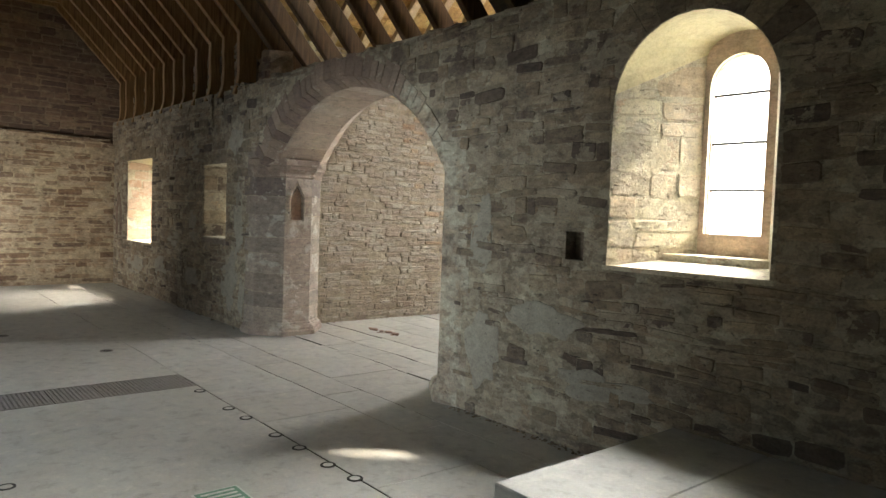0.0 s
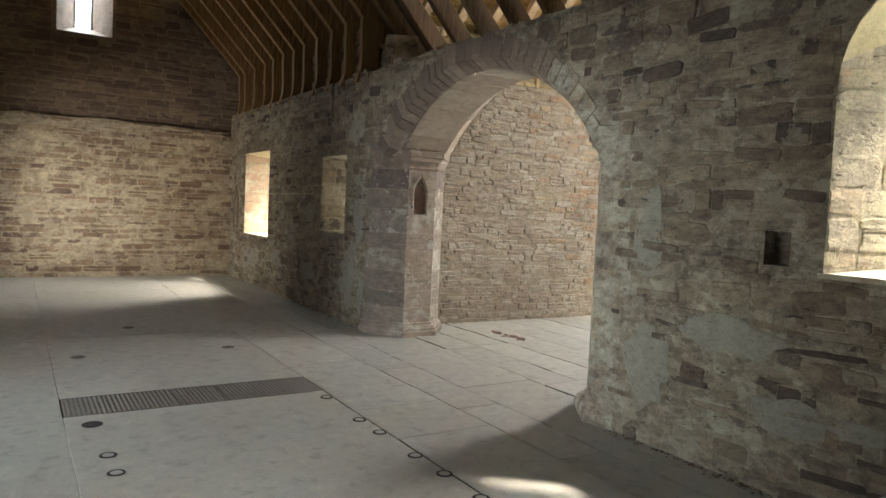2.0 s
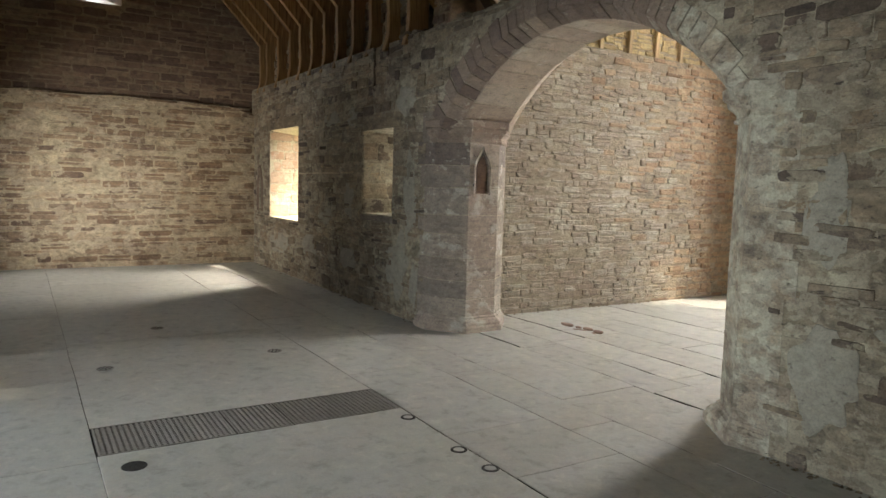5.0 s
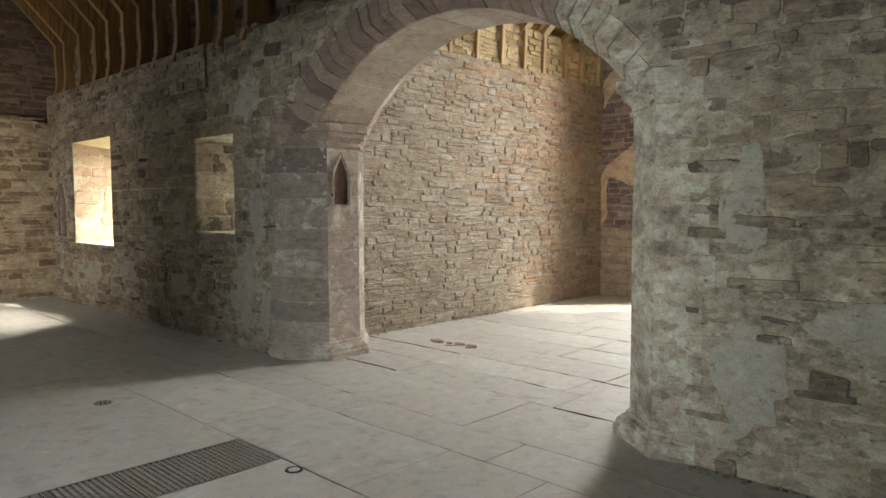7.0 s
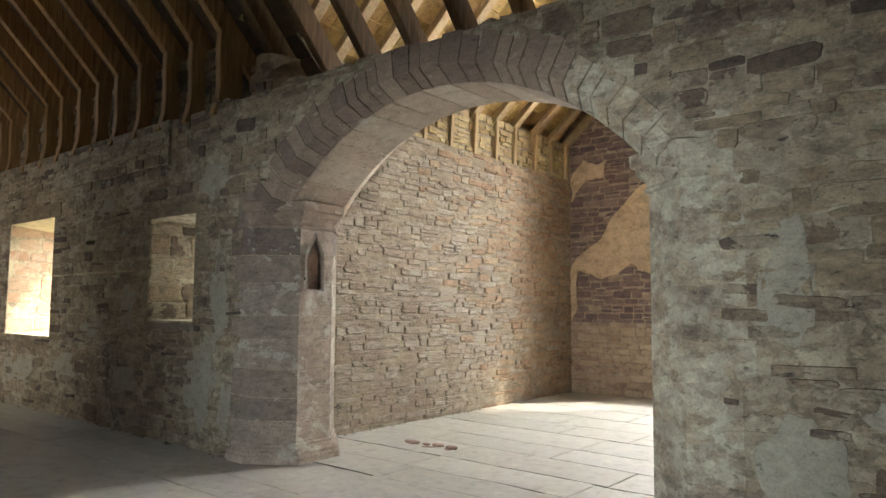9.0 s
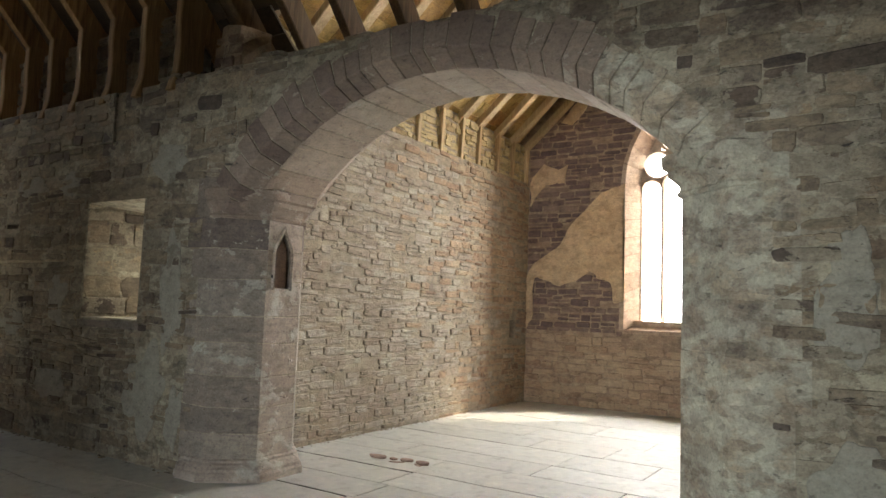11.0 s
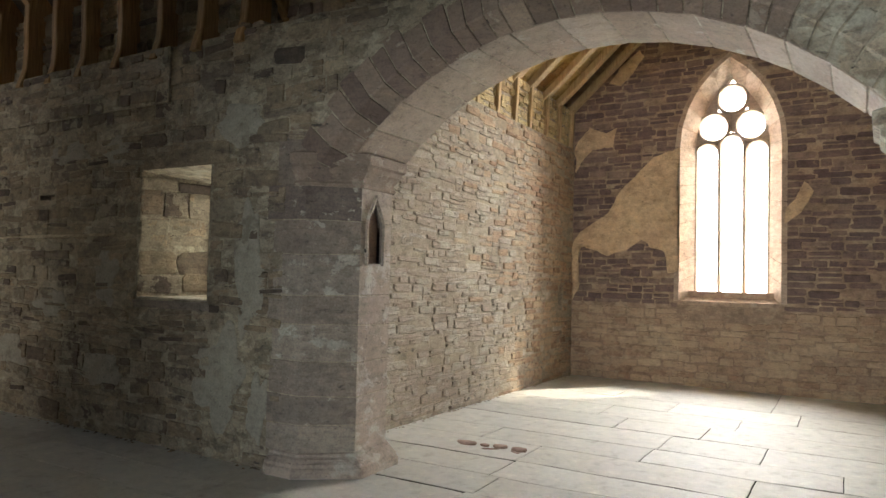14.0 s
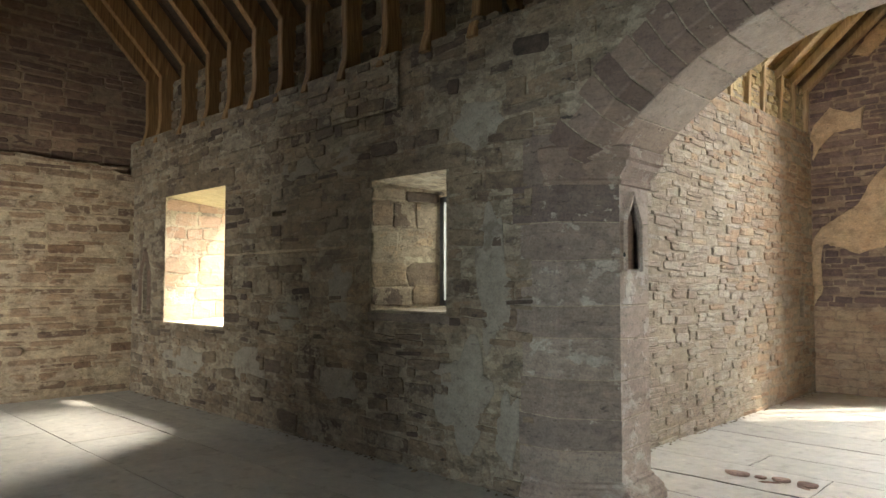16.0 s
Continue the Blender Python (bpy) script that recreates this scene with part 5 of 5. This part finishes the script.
for y0, y1, fx in ((0.42, 0.86, [1.0, 2.7]), (0.86, 1.34, [0.9, 2.5]), (1.34, 1.92, [0.88, 2.6]), (1.92, 2.42, [0.27, 1.72]), (2.42, 3.08, [1.74, 2.57]), (3.08, 3.66, [1.15, 1.98]), (3.66, 4.3, [0.8, 2.2]), (4.3, 5.0, [1.4]), (5.0, 5.8, [0.6, 2.4]), (5.8, 6.52, [1.1])):
    slab_row(X_SIDE, X_SIDE2, y0, y1, (1.2, 2.2), 0.008, fx)


# ---- grate in the floor ----
grate = thing("floor_grate", "long dark metal grating let flush into the floor", "grate", loc=(1.86, -2.6, 0))
# near-black sheet close under the bars, painted as the shade below them
bm = bmesh.new()
box(bm, 1.59, 2.13, -3.63, -1.58, -0.021, -0.0195)
part("pit", bm, DARK, grate, "dark sheet for the shade under the grating")
for y0, y1 in ((-3.6, -2.8), (-2.79, -2.42), (-2.41, -1.61)):
    fr = bmesh.new()
    for a in ((1.602, 1.615, y0, y1), (2.105, 2.118, y0, y1), (1.615, 2.105, y0, y0 + 0.012), (1.615, 2.105, y1 - 0.012, y1)):
        box(fr, a[0], a[1], a[2], a[3], -0.018, 0.002)
    panel = part("panel_frame", fr, IRON, grate)
    gb = bmesh.new()
    y = y0 + 0.03
    while y < y1 - 0.02:
        box(gb, 1.615, 2.105, y - 0.0095, y + 0.0095, -0.012, 0.0)
        y += 0.034
    for k in range(1, 15):
        x = 1.615 + 0.49 * k / 15
        box(gb, x - 0.0085, x + 0.0085, y0 + 0.012, y1 - 0.012, -0.011, -0.001)
    ob = part("grid", gb, IRON, panel)
    ob.location = (0, 0, 0)


# ---- floor rings and covers ----
def ring_socket():
    t = thing("floor_socket", "round dark metal ring set flush in the flagstones", "floor socket", group="floor sockets")
    bm = bmesh.new()
    prof = [(0.036, 0.0), (0.038, 0.005), (0.047, 0.0055), (0.052, 0.003), (0.053, -0.002), (0.036, -0.002)]
    loft(bm, [[(r * math.cos(a), r * math.sin(a), z) for r, z in prof] for a in [2 * math.pi * i / 24 for i in range(25)]], caps=False)
    part("ring", bm, DARK, t)
    bm = bmesh.new()
    bmesh.ops.create_cone(bm, cap_ends=True, segments=24, radius1=0.036, radius2=0.034, depth=0.004, matrix=Matrix.Translation((0, 0, 0.002)))
    part("cap", bm, SLAB, t, "grey infill cap")
    return t


sock = ring_socket()
sock.location = (2.33, -1.66, 0.0)
for x, y in ((3.0, -1.665), (3.325, -1.655), (3.84, -1.65), (4.19, -1.64), (4.59, -1.64), (4.89, -1.62), (3.04, -3.41), (3.36, -3.40), (3.86, -3.37)):
    copy_thing(sock, pose(x, y, 0, 0, 0, x * 300))


def drain_cover(dark):
    t = thing("drain_cover", "small round perforated drain cover, worn grey", "drain cover", group="drain covers")
    bm = bmesh.new()
    bmesh.ops.create_cone(bm, cap_ends=True, segments=28, radius1=0.07, radius2=0.068, depth=0.005, matrix=Matrix.Translation((0, 0, 0.0015)))
    part("disc", bm, DARK if dark else IRON, t)
    # each hole is a dark disc on top, its shade done in colour
    for i in range(13):
        a, r = (2 * math.pi * i / 8, 0.048) if i < 8 else (2 * math.pi * i / 5, 0.022)
        bm = bmesh.new()
        bmesh.ops.create_cone(bm, cap_ends=True, segments=8, radius1=0.008, radius2=0.008, depth=0.003, matrix=Matrix.Translation((r * math.cos(a), r * math.sin(a), 0.0045)))
        part("hole", bm, DARK, t)
    return t


dc = drain_cover(False)
dc.location = (0.08, -1.9, 0)
copy_thing(dc, pose(0.09, -3.37, 0))
copy_thing(dc, pose(-1.42, -2.72, 0))
d2 = drain_cover(True)
d2.location = (2.36, -3.44, 0)
d2["label"] = "small round dark drain cover beside the grating"

# ---- green plate on the floor ----
plate_ob = thing("floor_plate", "small green enamel plate with a white border lying on the floor", "sign", loc=(4.72, -2.41, 0))
bm = bmesh.new()
box(bm, 4.585, 4.86, -2.55, -2.27, 0.0, 0.006)
part("panel", bm, WHITE, plate_ob, "white border")
bm = bmesh.new()
box(bm, 4.6, 4.845, -2.535, -2.285, 0.002, 0.0085)
part("field", bm, GREEN, plate_ob, "green field")
for k in range(4):
    bm = bmesh.new()
    box(bm, 4.63 + k * 0.05, 4.65 + k * 0.05, -2.51 + 0.02 * (k % 2), -2.31, 0.006, 0.0105)
    part("text_line", bm, WHITE, plate_ob)

# ---- platform under the round window ----
dais = thing("stone_platform", "raised platform of pale smooth slabs under the round window", "platform", "structure")
x = 6.11
while x < 9.6:
    w = 0.62 if x < 6.2 else rng.uniform(0.9, 1.3)
    bm = bmesh.new()
    box(bm, x + 0.002, x + w - 0.002, -1.60, -0.004, -0.02, 0.37, 0.003)
    bmesh.ops.bevel(bm, geom=list(bm.edges), offset=0.008, segments=1, affect="EDGES")
    part("slab", bm, SLAB, dais)
    x += w

# ---- loose stones on the chapel floor ----
for x, y, sx, sy, sz, rot in ((0.31, 1.6, 0.19, 0.09, 0.03, 8), (0.47, 1.63, 0.1, 0.06, 0.018, -10), (0.61, 1.65, 0.13, 0.08, 0.028, 20), (0.79, 1.64, 0.15, 0.09, 0.03, -5), (0.56, 1.56, 0.16, 0.03, 0.008, 30), (0.78, 1.58, 0.12, 0.03, 0.008, -25)):
    bm = bmesh.new()
    bmesh.ops.create_icosphere(bm, subdivisions=2, radius=0.5)
    for v in bm.verts:
        v.co += v.co.normalized() * 0.12 * noise.noise(v.co * 2.1 + Vector((x * 9, y, 0)))
        v.co.z = max(-0.25, min(0.3, v.co.z)) + 0.25
    ob = part("loose_stone", bm, RED_STONE)
    ob.matrix_basis = pose(x, y, -0.001, 0, 0, rot) @ Matrix.Diagonal((sx, sy, sz * 1.8, 1))
    tagged(ob, "flat reddish-brown stone lying on the flagstones", "stone", "loose stones")

rng2 = random.Random(404)
gv, gf = [], []
for k in range(420):
    run = rng2.random()
    if run < 0.55:
        x, y = rng2.uniform(3.95, 6.08), -abs(rng2.gauss(0, 0.035)) - 0.012
    elif run < 0.8:
        x, y = rng2.uniform(-7.0, -0.5), -abs(rng2.gauss(0, 0.03)) - 0.012
    else:
        x, y = X_SIDE + 0.02 + abs(rng2.gauss(0, 0.02)), rng2.uniform(1.0, 6.4)
    r = rng2.uniform(0.005, 0.02)
    b0 = len(gv)
    for dx, dy, dz in ((1, 0, 0.1), (0.3, 0.9, 0.1), (-0.8, 0.5, 0.1), (-0.7, -0.7, 0.1), (0.4, -0.9, 0.1), (0.05, 0.0, 1.0)):
        gv.append((x + dx * r * rng2.uniform(0.7, 1.2), y + dy * r * rng2.uniform(0.7, 1.2), -0.003 + dz * r * rng2.uniform(0.6, 1.0)))
    gf += [(b0 + i, b0 + (i + 1) % 5, b0 + 5) for i in range(5)]
me = bpy.data.meshes.new("grit")
me.from_pydata(gv, [], gf)
me.materials.append(HALL_STONE)
tagged(new("grit", me), "crumbs of stone and mortar along the wall foot", "rubble", kind="stuff")

# ---- flagstones ----
for x0, x1, y0, y1, g, gy in SLABS:
    bm = bmesh.new()
    e = 0.003
    dz = rng.uniform(-0.003, 0.0)
    n = 16
    def edge(x, y, k):
        return (x + 0.012 * noise.noise((x * 3, y * 3, k)), y + (0.035 if y > -1.2 else 0.008) * noise.noise((x * 1.3, y * 1.3, k + 5)))
    ring = [(x0 + g + (x1 - x0 - 2 * g) * i / n, y0 + gy[0]) for i in range(n)] + [(x1 - g, y0 + gy[0] + (y1 - y0 - gy[0] - gy[1]) * i / n) for i in range(n)]
    ring += [(x1 - g - (x1 - x0 - 2 * g) * i / n, y1 - gy[1]) for i in range(n)] + [(x0 + g, y1 - gy[1] - (y1 - y0 - gy[0] - gy[1]) * i / n) for i in range(n)]
    cx, cy = (x0 + x1) / 2, (y0 + y1) / 2
    own = len(floor.children) * 1.7
    ring = [edge(x, y, 1.0) for x, y in ring]
    if y1 > 0.3:
        ring = [(x, y + 0.016 * noise.noise((x * 4.5, own, 3)) * (1 if y < cy else -1)) for x, y in ring]
    tight = [(x + (e if x < cx else -e), y + (e if y < cy else -e)) for x, y in ring]
    loft(bm, [[(x, y, -0.055) for x, y in ring], [(x, y, dz - 0.005) for x, y in ring], [(x, y, dz) for x, y in tight]])
    ob = part("flagstone", bm, SLAB, floor)
    ob.data.materials.append(JOINT)
    for p in ob.data.polygons:
        if abs(p.normal.z) < 0.3:
            p.material_index = 1

lay_wall_stones()
